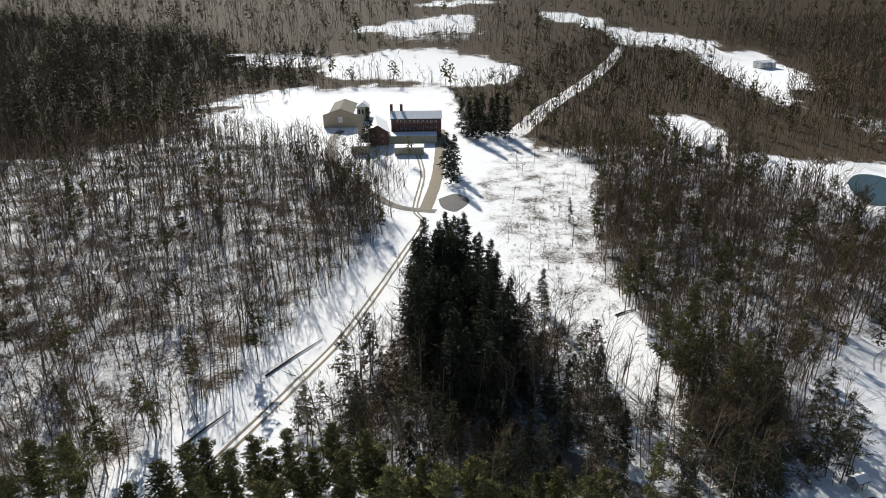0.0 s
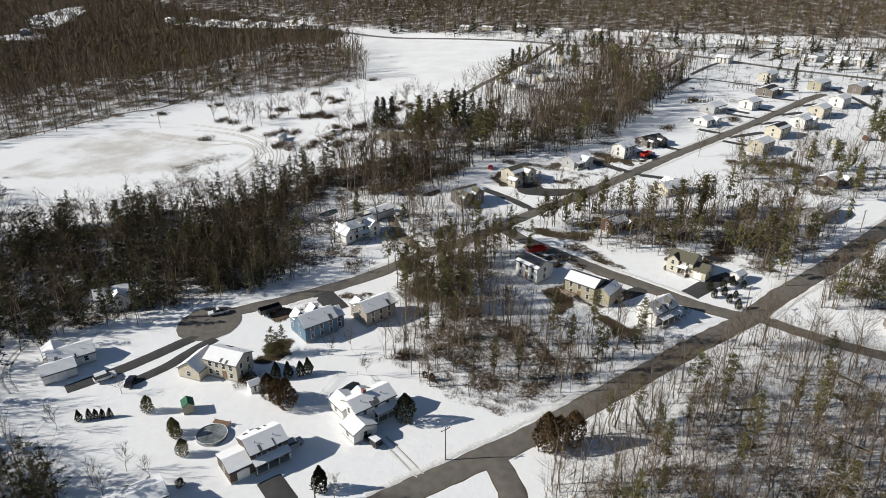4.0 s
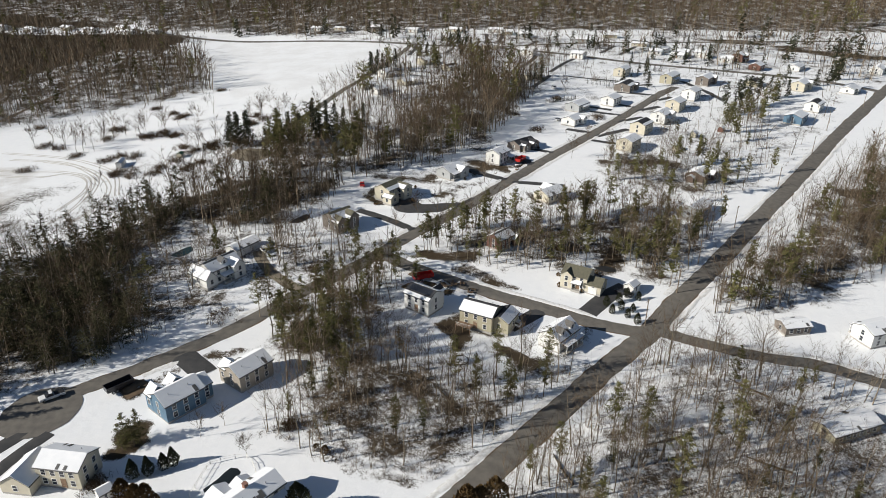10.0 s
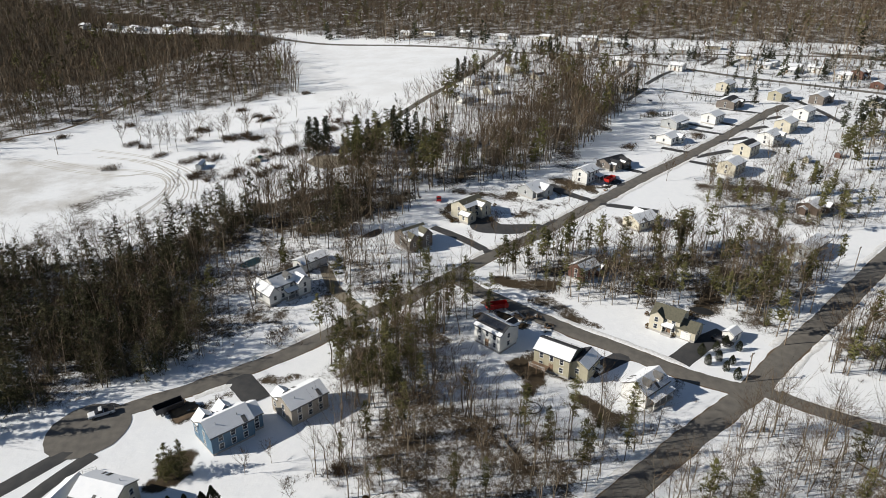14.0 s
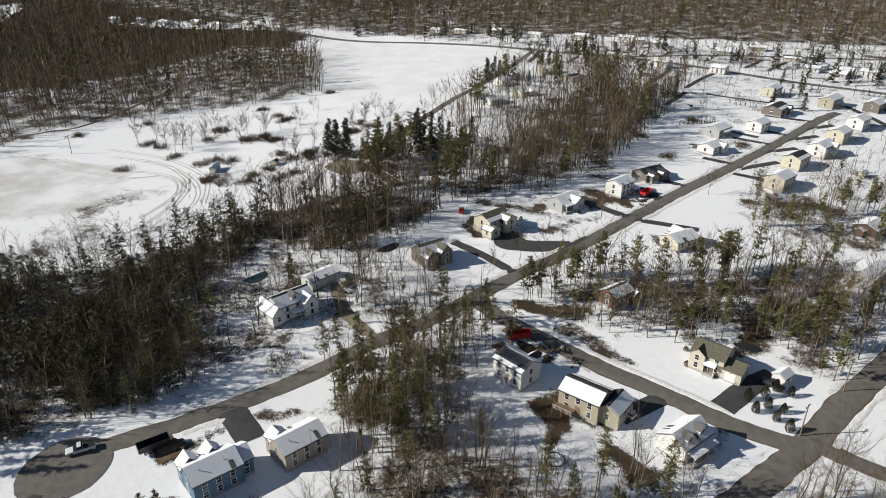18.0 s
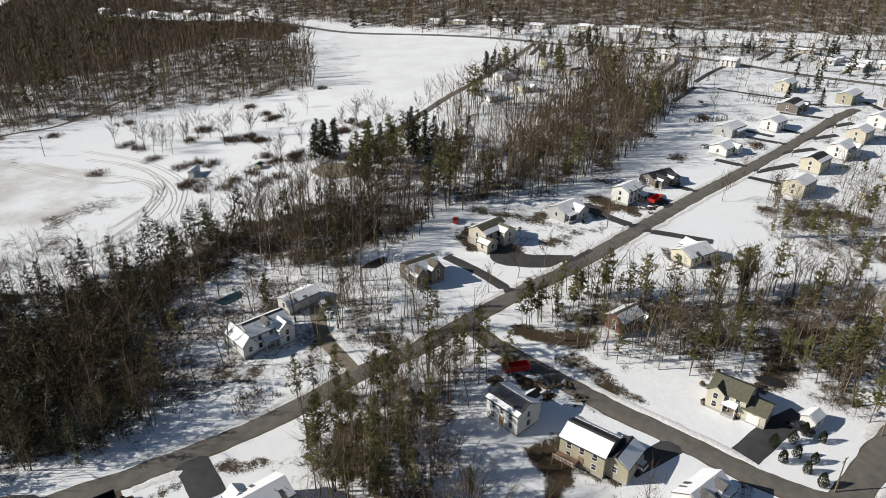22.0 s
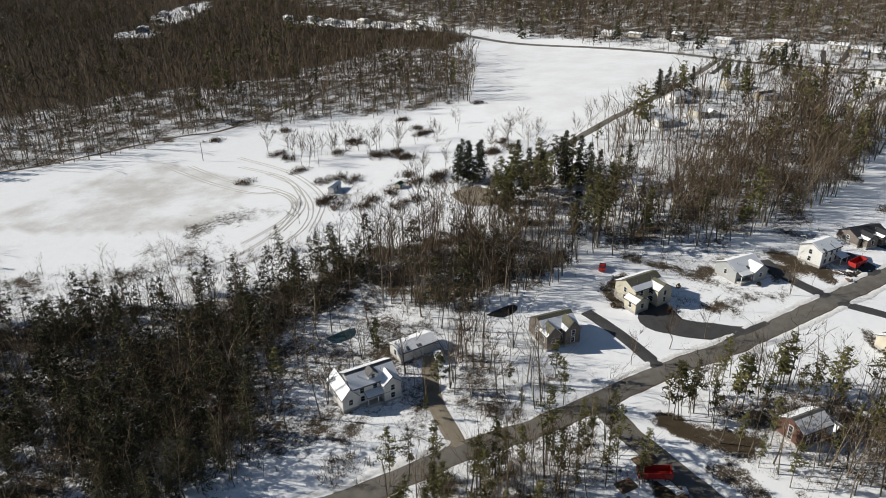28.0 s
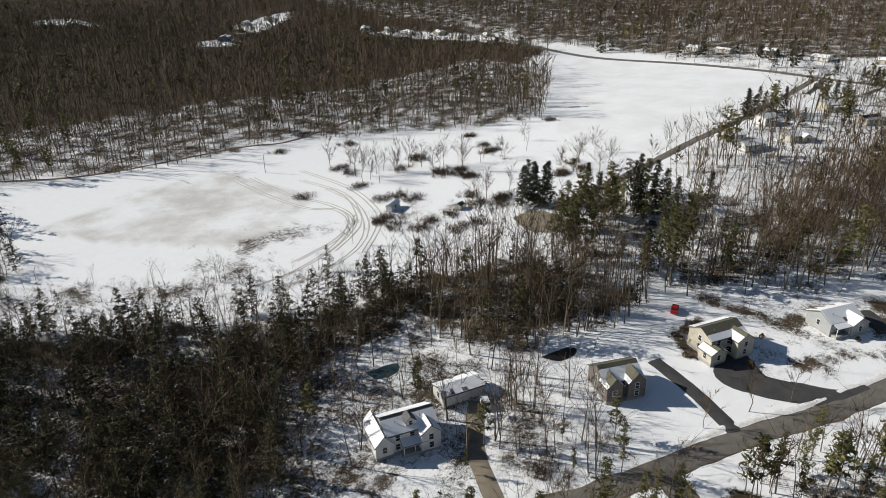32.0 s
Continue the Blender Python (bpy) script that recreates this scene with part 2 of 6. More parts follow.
def inside(poly, x, y):
    """Which of the points x, y (arrays) lie in the polygon."""
    hit, k = np.zeros(len(x), bool), len(poly)
    for i in range(k):
        (ax, ay), (bx, by) = poly[i], poly[(i + 1) % k]
        if ay != by:
            hit ^= ((ay > y) != (by > y)) & (x < (bx - ax) * (y - ay) / (by - ay) + ax)
    return hit


def off_line(line, x, y):
    """Distance of the points to a polyline."""
    best = np.full(len(x), 1e9)
    for (ax, ay), (bx, by) in zip(line, line[1:]):
        dx, dy = bx - ax, by - ay
        t = np.clip(((x - ax) * dx + (y - ay) * dy) / (dx * dx + dy * dy), 0, 1)
        best = np.minimum(best, np.hypot(x - ax - t * dx, y - ay - t * dy))
    return best


# woods: outline, trees per square metre, share of conifers, which conifer, brush, litter with painted tree shade, how
# tall
WOODS = [
    # near the school drive and the lawns: bare wood, tall grove, edge thickets
    ([(-275, 419), (-151, 440), (-82, 396), (-46, 331), (-22, 272), (-31, 220), (-45, 169), (-56, 133), (-70, 100), (-120, 90), (-330, 260)], 0.072, 0.03, "pine", 0.6, 0.57, 0.75),
    ([(54, 205), (58, 246), (80, 332), (56, 385), (130, 400), (170, 372), (160, 320), (178, 292), (168, 262), (150, 190), (118, 170), (100, 150), (86, 141), (69, 112), (56, 130), (58, 165)], 0.09, 0.08, "pine", 0.7, 0.62, 0.81),
    ([(56, 385), (42, 425), (16, 414), (8, 548), (74, 665), (190, 880), (240, 780), (255, 600), (250, 470), (262, 366), (235, 345), (196, 352), (170, 372), (130, 400)], 0.034, 0.08, "pine", 0, 0.97, 0.8),
    ([(-4, 163), (-12, 200), (-22, 160), (-34, 126), (-20, 112), (13, 100), (62, 100), (66, 118), (50, 138), (36, 168), (24, 182), (8, 160)], 0.09, 0.18, "hemlock", 0.8, 0.62, 0.77),
    ([(-669, 1078), (-275, 854), (-121, 690), (-112, 600), (-164, 506), (-160, 440), (-236, 354), (-420, 380), (-800, 700)], 0.03, 0.25, "hemlock", 0, 1, 0.8),
    # dark wood between the lane and the field
    ([(209, 207), (226, 186), (241, 168), (253, 158), (273, 151), (262, 128), (246, 130), (230, 131), (216, 128), (197, 115), (186, 112), (172, 122), (162, 134), (138, 158), (118, 164), (150, 190), (168, 262), (190, 236)], 0.102, 0.4, "hemlock", 1.1, 0.67, 0.62),
    ([(273, 151), (286, 138), (303, 127), (309, 112), (311, 96), (298, 77), (282, 79), (264, 92), (246, 113), (258, 126)], 0.0965, 0.07, "hemlock", 0.8, 0.745, 0.86),
    # wood between the lane, the link and the main road: pines above, bare trees below
    ([(167, 70), (180, 75), (189, 81), (204, 71), (216, 60), (222, 52), (210, 51), (196, 55), (184, 46), (171, 38), (173, 54)], 0.1268, 0.36, "pine", 1.8, 0.685, 0.81),
    ([(186, -30), (172, -56), (163, -80), (120, -90), (96, -20), (100, 26), (127, 23), (150, 4), (177, -18)], 0.1, 0.11, "pine", 2.0, 0.5, 0.68),
    ([(204, -42), (249, -76), (298, -120), (357, -174), (300, -200), (227, -109), (214, -72), (200, -50)], 0.08547, 0.1, "pine", 2, 0.665, 0.68),
    ([(237, 45), (262, 29), (262, 5), (272, -26), (283, -52), (262, -66), (240, -50), (231, -30), (229, -12), (226, 4), (226, 14), (231, 26)], 0.1, 0.17, "pine", 1.4, 0.625, 0.73),
    ([(300, -30), (330, -30), (345, -45), (330, -80), (300, -95), (285, -60)], 0.05198, 0.12, "pine", 1, 0.585, 0.59),
    # tall wood behind the lane, and the looser one up to the hedge line
    ([(297, 77), (309, 62), (316, 47), (340, 28), (370, 10), (443, -13), (480, -5), (496, 23), (418, 51), (345, 66), (325, 78)], 0.0904, 0.062, "pine", 0.4, 0.645, 1),
    ([(252, 358), (272, 345), (296, 318), (331, 301), (369, 294), (391, 266), (414, 246), (425, 221), (448, 210), (470, 190), (587, 242), (640, 292), (700, 290), (760, 420), (900, 800), (600, 1000), (330, 900), (300, 620), (250, 480)], 0.036, 0.03, "pine", 0, 0.95, 0.86),
    ([(-330, 620), (-112, 600), (8, 552), (74, 665), (190, 880), (240, 780), (255, 600), (300, 620), (330, 900), (600, 1000), (900, 805), (1150, 1000), (1000, 1400), (-330, 1400)], 0.0085, 0.1, "pine", 0, 0.97, 0.95),
    ([(735, 330), (690, 180), (700, 40), (700, -60), (700, -330), (900, -520), (1150, -620), (1200, 300), (1150, 1000), (900, 790), (780, 420)], 0.044, 0.03, "pine", 0, 0.66, 0.9),
    ([(8, 552), (-110, 600), (-110, 575), (-60, 592), (6, 570)], 0.03, 0, "pine", 0, 0.8, 0.8),
    ([(-236, 354), (-160, 440), (-112, 600), (-330, 620), (-330, 1400), (-1000, 1300), (-900, 330)], 0.009, 0.12, "pine", 0, 1, 0.95),
    ([(-72, 330), (-20, 276), (-26, 232), (-62, 300)], 0.06893, 0.1, "pine", 0.2, 0.525, 0.88),
    # loose trees: house plots, hedgerows, field edges
    ([(360, -20), (470, -10), (600, 30), (690, 60), (690, -250), (480, -230), (360, -150), (330, -90)], 0.003, 0.0, "young", 0.5, 0.36, 0.62),
    ([(300, -95), (345, -55), (372, -70), (384, -112), (340, -128)], 0.01582, 0.15, "pine", 0.5, 0.385, 0.6),
    ([(262, 42), (300, 14), (345, -10), (352, 20), (318, 60), (285, 66)], 0.01, 0.05, "young", 0.3, 0.4, 0.4),
    ([(168, 122), (186, 110), (212, 88), (236, 70), (244, 84), (232, 96), (210, 96), (190, 112), (176, 124)], 0.036, 0.2, "pine", 1.4, 0.56, 0.62),
    ([(302, 106), (326, 122), (346, 116), (372, 108), (345, 72), (320, 80)], 0.03119, 0.5, "pine", 0.6, 0.505, 0.86),
    ([(196, 240), (212, 214), (230, 194), (248, 176), (270, 160), (282, 164), (262, 184), (244, 204), (224, 232), (206, 254)], 0.02599, 0.04, "hemlock", 2.2, 0.505, 0.39),
    ([(335, 208), (352, 262), (362, 256), (352, 215), (370, 200), (408, 190), (428, 160), (384, 165), (350, 185)], 0.004, 0, "young", 0.9, 0.3, 0.4),
    ([(196, 262), (206, 254), (218, 254), (232, 290), (246, 330), (236, 346), (226, 300), (214, 280)], 0.03898, 0.3, "hemlock", 0.8, 0.585, 0.65),
    ([(-70, 330), (-14, 285), (-14, 374), (-60, 384)], 0.04418, 0.1, "pine", 0.1, 0.305, 0.65),
    ([(386, 107), (424, 108), (470, 96), (520, 86), (600, 74), (600, 64), (500, 76), (440, 90), (392, 100)], 0.016, 0.04, "pine", 0.8, 0.36, 0.6),
    ([(-160, 452), (-110, 560), (-60, 592), (-62, 606), (-118, 574), (-172, 460)], 0.02, 0.05, "pine", 0.2, 0.3, 0.6),
    ([(186, 112), (205, 122), (228, 134), (246, 130), (262, 118), (252, 96), (238, 84), (215, 90)], 0.032, 0.06, "pine", 0.6, 0.56, 0.7),
    ([(54, 205), (44, 170), (30, 190), (24, 240), (30, 380), (52, 385), (78, 332), (58, 246)], 0.006, 0.15, "young", 1.6, 0.46, 0.45),
    ([(196, 80), (207, 73), (231, 58), (221, 44), (212, 40), (203, 50)], 0.03, 0.25, "pine", 1.6, 0.535, 0.76),
    ([(167, 70), (173, 54), (171, 35), (188, 34), (184, 30), (176, 30), (166, 26), (178, 14), (182, 6), (182, -6), (186, -13), (158, 8), (143, 20), (137, 42), (140, 58), (147, 70)], 0.0904, 0.1, "pine", 1.6, 0.575, 0.66),
    ([(152, 67), (139, 54), (134.5, 41), (136, 28), (140, 29), (139.5, 41), (143, 50), (156, 64)], 0.06893, 0.037, "pine", 9, 0.745, 0.39),
    ([(178, 10), (188, -10), (184, -12), (170, 0), (170, 10)], 0.0965, 0.5, "pine", 3, 0.625, 0.55),
    ([(214, -34), (232, -48), (240, -40), (234, -26), (222, -28)], 0.08272, 0.38, "pine", 2, 0.625, 0.77),
    ([(60, 146), (88, 142), (90, 122), (82, 108), (66, 108), (56, 126)], 0.0965, 0.4, "hemlock", 1.2, 0.725, 0.73),
    ([(168, 132), (171, 120), (186, 113), (198, 117), (208, 126), (222, 138), (206, 166), (180, 152)], 0.055, 0.4, "hemlock", 1, 0.7, 0.68),
    ([(204, -42), (228, -58), (226, -80), (214, -84), (206, -70), (202, -56)], 0.03898, 0.15, "pine", 3, 0.585, 0.65),
    ([(690, 100), (700, 300), (735, 330), (675, 60)], 0.006, 0.4, "spruce", 0, 0.3, 0.7),
    # bare trees between the plots behind the tall wood, and on the far side of the far road
    ([(345, 66), (418, 51), (496, 23), (561, 62), (481, 88), (392, 100), (340, 80)], 0.02712, 0.1, "pine", 0.5, 0.445, 0.91),
    ([(443, -13), (480, -5), (496, 23), (561, 62), (610, 50), (600, 5), (560, -60), (520, -30), (470, -28)], 0.022, 0.06, "pine", 0.4, 0.44, 0.8),
    ([(624, 90), (655, 150), (690, 200), (700, 100), (690, 20), (660, -60), (600, -130), (560, -110), (600, -40), (626, 20)], 0.014, 0.05, "spruce", 0.3, 0.44, 0.95),
    ([(560, -110), (600, -130), (690, -90), (700, -330), (560, -310), (460, -230), (500, -200), (530, -145)], 0.013, 0.05, "spruce", 0.3, 0.44, 0.9),
    # hedgerows and copses between the far fields
    ([(3, 586), (-68, 581), (-103, 563), (-110, 578), (-70, 600), (8, 604)], 0.03, 0.02, "pine", 0, 0.5, 0.5),
    ([(-122, 746), (-134, 748), (-190, 754), (-190, 766), (-122, 758)], 0.03, 0.9, "spruce", 0, 0.6, 0.6),
    ([(-61, 855), (40, 875), (60, 860), (20, 800), (-60, 800)], 0.012, 0.1, "pine", 0, 0.7, 0.6),
    # open, snowier edge of the great wood beyond the field, and the edges of the near woods
    ([(252, 358), (272, 345), (296, 318), (331, 301), (369, 294), (391, 266), (414, 246), (425, 221), (448, 210), (470, 190), (587, 242), (640, 292), (640, 340), (520, 350), (470, 360), (430, 400), (340, 430), (270, 470)], 0.008, 0.02, "pine", 0.3, 0.6, 1.0),
    # trunks standing between the drives of the houses along the lane
    ([(232, 92), (252, 96), (249, 81), (246, 72), (240, 61), (229, 63), (218, 74), (219, 82)], 0.0565, 0.06, "pine", 1.0, 0.475, 0.72),
    ([(354, -95), (388, -111), (420, -136), (444, -153), (436, -160), (400, -134), (360, -108)], 0.02712, 0.3, "pine", 0.5, 0.385, 0.85),
]
FIELDS = [[(-152, 457), (-131, 505), (-103, 563), (-68, 581), (3, 586), (7, 524), (3, 482), (-33, 430), (-80, 415), (-94, 395), (-116, 402)],
          [(-184, 496), (-154, 564), (-112, 600), (-106, 575), (-146, 522), (-174, 486)],
          [(-122, 746), (-50, 762), (11, 762), (78, 682), (57, 606), (23, 592), (-42, 628), (-94, 631), (-114, 660)],
          [(-238, 774), (-189, 754), (-134, 748), (-124, 689), (-194, 701)],
          [(-121, 889), (-61, 934), (45, 991), (40, 875), (-56, 855)], [(135, 1025), (202, 997), (219, 949), (200, 911), (136, 973)],
          [(211, 911), (277, 879), (329, 813), (285, 779), (205, 809), (200, 875)], [(-52, 1080), (15, 1110), (103, 1120), (-2, 1048)],
          [(273, 750), (351, 787), (335, 700), (330, 628), (298, 567), (253, 590), (266, 698)], [(150, 480), (175, 460), (165, 384), (148, 349), (135, 372), (138, 427)],
          [(720, 530), (735, 465), (742, 334), (720, 333), (705, 438)], [(700, 700), (790, 715), (770, 676), (660, 630)], [(575, 912), (640, 888), (620, 855), (571, 892)], [(599, 640), (640, 632), (606, 592), (572, 600)]]
SCRUB = [  # thin snow and tall weeds without trees
    [(254, 227), (238, 197), (257, 192), (295, 190), (304, 172), (327, 150), (358, 140), (330, 180), (300, 205)],
    [(54, 205), (52, 175), (46, 150), (30, 180), (22, 235), (14, 290), (30, 400), (52, 385), (78, 332), (58, 246)],
]
SOIL = [  # bare earth and mulch: line, half width, how bare
    ([(304.3, 66.5), (302.9, 51.3), (299.9, 41.9)], 1.7, 0.74),
    ([(283.7, 40.2), (292.3, 30.9), (298.7, 22.7)], 1.5, 0.72),
    ([(325.0, 26.2), (318.5, 15.9), (318.9, 1.6)], 2.2, 0.72),
    ([(316.3, 12.4), (306.6, 5.7)], 2.2, 0.7),
    ([(289.4, 2.5), (283.4, 0.6), (278.0, -4.9)], 1.6, 0.74),
    ([(281.5, -16.9), (291.7, -20.7)], 1, 0.9),
    ([(310.8, 39.3), (302.4, 31.5)], 1.3, 0.74),
    ([(217.8, 66.0), (220.2, 64.1)], 2, 0.62),
    ([(226, 28), (222, 22), (216, 18)], 3.0, 0.74), ([(237, 42), (234, 35), (233, 27)], 3.0, 0.72), ([(189, 28), (194, 30), (199, 29)], 3.2, 0.74), ([(183, 29), (188, 27)], 1.6, 0.9), ([(179, 12), (183, 16)], 2.2, 0.8), ([(196, -8), (190, -6)], 2.4, 0.7), ([(213, 33), (217, 37)], 3.4, 1.0), ([(228, -20), (222, -13)], 2.2, 0.8), ([(163, 108), (160, 106)], 2.4, 1.0), ([(140, 100), (144, 97)], 2.6, 1.0),
    ([(226, 31), (219.5, 18), (214.5, 11)], 1.6, 0.7), ([(235, 43), (235, 33), (236, 24)], 2.2, 0.79), ([(191, 29), (194, 33)], 2.6, 0.86), ([(190, 17), (193, 24)], 2.0, 0.72),
    ([(324, 23), (317, 17), (312, 24)], 3.0, 0.86), ([(300, 46), (306, 42)], 2.4, 0.72), ([(292, 64), (282, 66), (276, 60)], 2.4, 0.79), ([(210, 100), (218, 96)], 2.0, 0.58), ([(146, 101), (149, 98)], 2.2, 1.08),
    ([(332, 130), (340, 134)], 4.0, 0.72), ([(279, -3), (284, 1)], 1.6, 0.65), ([(228, -18), (234, -22)], 3.2, 0.79), ([(160, 106), (170, 99), (178, 92)], 1.8, 0.65), ([(624, -230), (600, -250), (574, -290)], 9.0, 0.94),
    ([(640, -215), (660, -190)], 7.0, 0.86), ([(206, 66), (198, 80)], 2.0, 0.50), ([(136, 50), (136, 44), (133, 36)], 1.6, 0.58), ([(126.7, 102.5), (130, 96)], 1.4, 0.50), ([(146, 75), (152, 63)], 1.8, 0.50),
    ([(366, -3), (372, -6)], 2.5, 0.65), ([(423, -20), (431, -27)], 2.5, 0.65), ([(176, 90), (180, 86)], 1.8, 0.65)]
STUBBLE = [[(240, 285), (287, 292), (322, 280), (318, 222), (290, 207), (270, 205), (248, 250)],
           [(691, 255), (622, 80), (481, 92), (418, 118), (440, 170), (470, 182), (630, 255)]]


def axis(points):
    return np.unique(np.concatenate([np.arange(a, b, s) for a, b, s in points]).round(2))


gx = axis([(-3200, -600, 130), (-600, -160, 22), (-160, 60, 5), (60, 130, 3), (130, 240, 1.8), (240, 340, 3), (340, 720, 6), (720, 1700, 30), (1700, 3300, 130)])
gy = axis([(-3000, -400, 130), (-400, -130, 18), (-130, -26, 3.25), (-26, 106, 1.8), (106, 180, 3), (180, 420, 5), (420, 720, 12), (720, 1800, 35), (1800, 3600, 130)])
GX, GY = np.meshgrid(gx, gy, indexing="ij")
fx, fy = GX.ravel(), GY.ravel()


def raw_mesh(name, verts, tris, mats=(), which=None, tint=None):
    """A mesh from arrays of places and corner numbers (three or four a face)."""
    me = bpy.data.meshes.new(name)
    k = tris.shape[1]
    me.vertices.add(len(verts)), me.loops.add(tris.size), me.polygons.add(len(tris))
    me.vertices.foreach_set("co", verts.astype(np.float32).ravel())
    me.loops.foreach_set("vertex_index", tris.astype(np.int32).ravel())
    me.polygons.foreach_set("loop_start", np.arange(0, tris.size, k, dtype=np.int32))
    for m in mats:
        me.materials.append(m)
    if which is not None:
        me.polygons.foreach_set("material_index", which.astype(np.int32))
    if tint is not None:
        me.attributes.new("tint", "FLOAT", "POINT").data.foreach_set("value", tint.astype(np.float32))
    me.update()
    return me


def sheet(name, nx, ny, verts):
    i = np.arange(nx * ny).reshape(nx, ny)
    quads = np.stack([i[:-1, :-1], i[1:, :-1], i[1:, 1:], i[:-1, 1:]], -1).reshape(-1, 4)
    return raw_mesh(name, verts, quads)


fz = ground_z(fx, fy)
rolls = np.array([noise.noise((a * 0.03, b * 0.03, 0.3)) for a, b in zip(fx, fy)])
near_road = np.full(len(fx), 1e9)
for line, half in ROADS:
    near_road = np.minimum(near_road, off_line(line, fx, fy) - half)


def land(x, y):
    """Ground height at one place."""
    return float(ground_z(np.float64(x), np.float64(y)))


ground_mesh = sheet("ground", len(gx), len(gy), np.stack([fx, fy, fz], 1))
ground_mesh.polygons.foreach_set("use_smooth", np.ones(len(ground_mesh.polygons), bool))
litter_shade = np.zeros(len(fx))
# Far woods: dark cover over the snow stands in for shade of thinly set trees.
far_off = np.hypot(fx - 60, fy - 60) > 760
litter_shade[far_off] = np.where(fx[far_off] > 620, 0.6, 0.95)
litter_shade0 = litter_shade.copy()
for k in range(4):
    wx = fx + 7 * np.sin(fy * 0.11 + k * 1.7) + 4 * np.sin(fx * 0.31 + k)
    wy = fy + 7 * np.sin(fx * 0.13 + k * 2.3) + 4 * np.sin(fy * 0.29 + k)
    cover_k = np.where(far_off, litter_shade0, 0.0)
    # cover: litter, raised further to darken snow that trees would shade
    for poly, *_, cover, tall in WOODS:
        cover_k[inside(poly, wx, wy)] = cover
    for poly in FIELDS:
        cover_k[inside(poly, wx, wy)] = 0.05
    for poly in SCRUB:
        cover_k[inside(poly, wx, wy)] = 0.46
    for line, half, cover in SOIL:
        cover_k = np.where(off_line(line, fx + 0.12 * (wx - fx), fy + 0.12 * (wy - fy)) < half, np.maximum(cover_k, cover), cover_k)
    litter_shade = litter_shade * (k / (k + 1)) + cover_k / (k + 1) if k else cover_k
stubble = np.zeros(len(fx))
for poly in STUBBLE:
    stubble[inside(poly, fx, fy)] = 1.0 if poly is STUBBLE[0] else 0.3
for key, val in (("litter_shade", litter_shade), ("stubble", stubble)):
    ground_mesh.attributes.new(key, "FLOAT", "POINT").data.foreach_set("value", val.astype(np.float32))
ground_mesh.materials.append(M_GROUND)
tagged(new("ground", ground_mesh), "snow-covered ground with leaf litter showing through and woodland shade toned in", "ground", kind="structure")


def resample(line, step):
    pts = [Vector((*p, 0)) for p in line]
    # rounded by a Catmull-Rom curve
    out = []
    for i in range(len(pts) - 1):
        p0, p1, p2, p3 = pts[max(i - 1, 0)], pts[i], pts[i + 1], pts[min(i + 2, len(pts) - 1)]
        k = max(2, int((p2 - p1).length / step))
        for j in range(k):
            t = j / k
            out.append(0.5 * ((2 * p1) + (p2 - p0) * t + (2 * p0 - 5 * p1 + 4 * p2 - p3) * t * t + (3 * p1 - p0 - 3 * p2 + p3) * t ** 3))
    return out + [pts[-1]]


def ribbon(name, line, half, lift, mat, step=3.0, ragged=0.0, label="", category="road", across=4, crown=0.0):
    """A strip along a line, laid on the land."""
    pts = resample(line, step)
    rows = []
    for i, p in enumerate(pts):
        d = (pts[min(i + 1, len(pts) - 1)] - pts[max(i - 1, 0)]).normalized()
        side = Vector((-d.y, d.x, 0))
        for j in range(across + 1):
            u = j / across * 2 - 1
            wide = half * (1 + (ragged * noise.noise((p.x * 0.25, p.y * 0.25, 3.0 + u)) if abs(u) == 1 else 0))
            q = p + side * u * wide
            edge = -0.12 if abs(u) == 1 else 0.0
            rows.append((q.x, q.y, land(q.x, q.y) + lift + crown * (1 - u * u) + edge))
    me = sheet(name, len(pts), across + 1, np.array(rows))
    me.materials.append(mat)
    ob = tagged(new(name, me), label, category, kind="structure")
    return ob


def patch(name, outline, lift, mat, label="", category="ground", ragged=0.3):
    """A flat patch with a rounded, slightly ragged outline, laid on the land."""
    pts = resample(list(outline) + [outline[0]], 1.5)[:-1]
    c = sum(pts, Vector()) / len(pts)
    verts = [(c.x, c.y, land(c.x, c.y) + lift)]
    for s in (0.5, 1.0):
        for p in pts:
            w = s * (1 + (ragged * 0.15 * noise.noise((p.x * 0.6, p.y * 0.6, 1.7)) if s == 1 else 0))
            q = c + (p - c) * w
            verts.append((q.x, q.y, land(q.x, q.y) + lift - (0.1 if s == 1 else 0)))
    k = len(pts)
    faces = [(0, 1 + i, 1 + (i + 1) % k) for i in range(k)] + [(1 + i, 1 + k + i, 1 + k + (i + 1) % k) for i in range(k)] + [(1 + i, 1 + k + (i + 1) % k, 1 + (i + 1) % k) for i in range(k)]
    me = raw_mesh(name, np.array(verts), np.array(faces), [mat])
    return tagged(new(name, me), label, category, kind="structure")


for i, (line, half) in enumerate(ROADS):
    ribbon("verge_%d" % (i + 1), line, half + 0.5, 0.10, M_VERGE, 1.5, 0.22, "muddy brown road verge edged with ploughed snow", "verge")
    ribbon("road_%d" % (i + 1), line, half, 0.16 + 0.006 * i, M_ASPHALT, 3.0, 0.02, "grey worn asphalt road cleared of snow", "road")


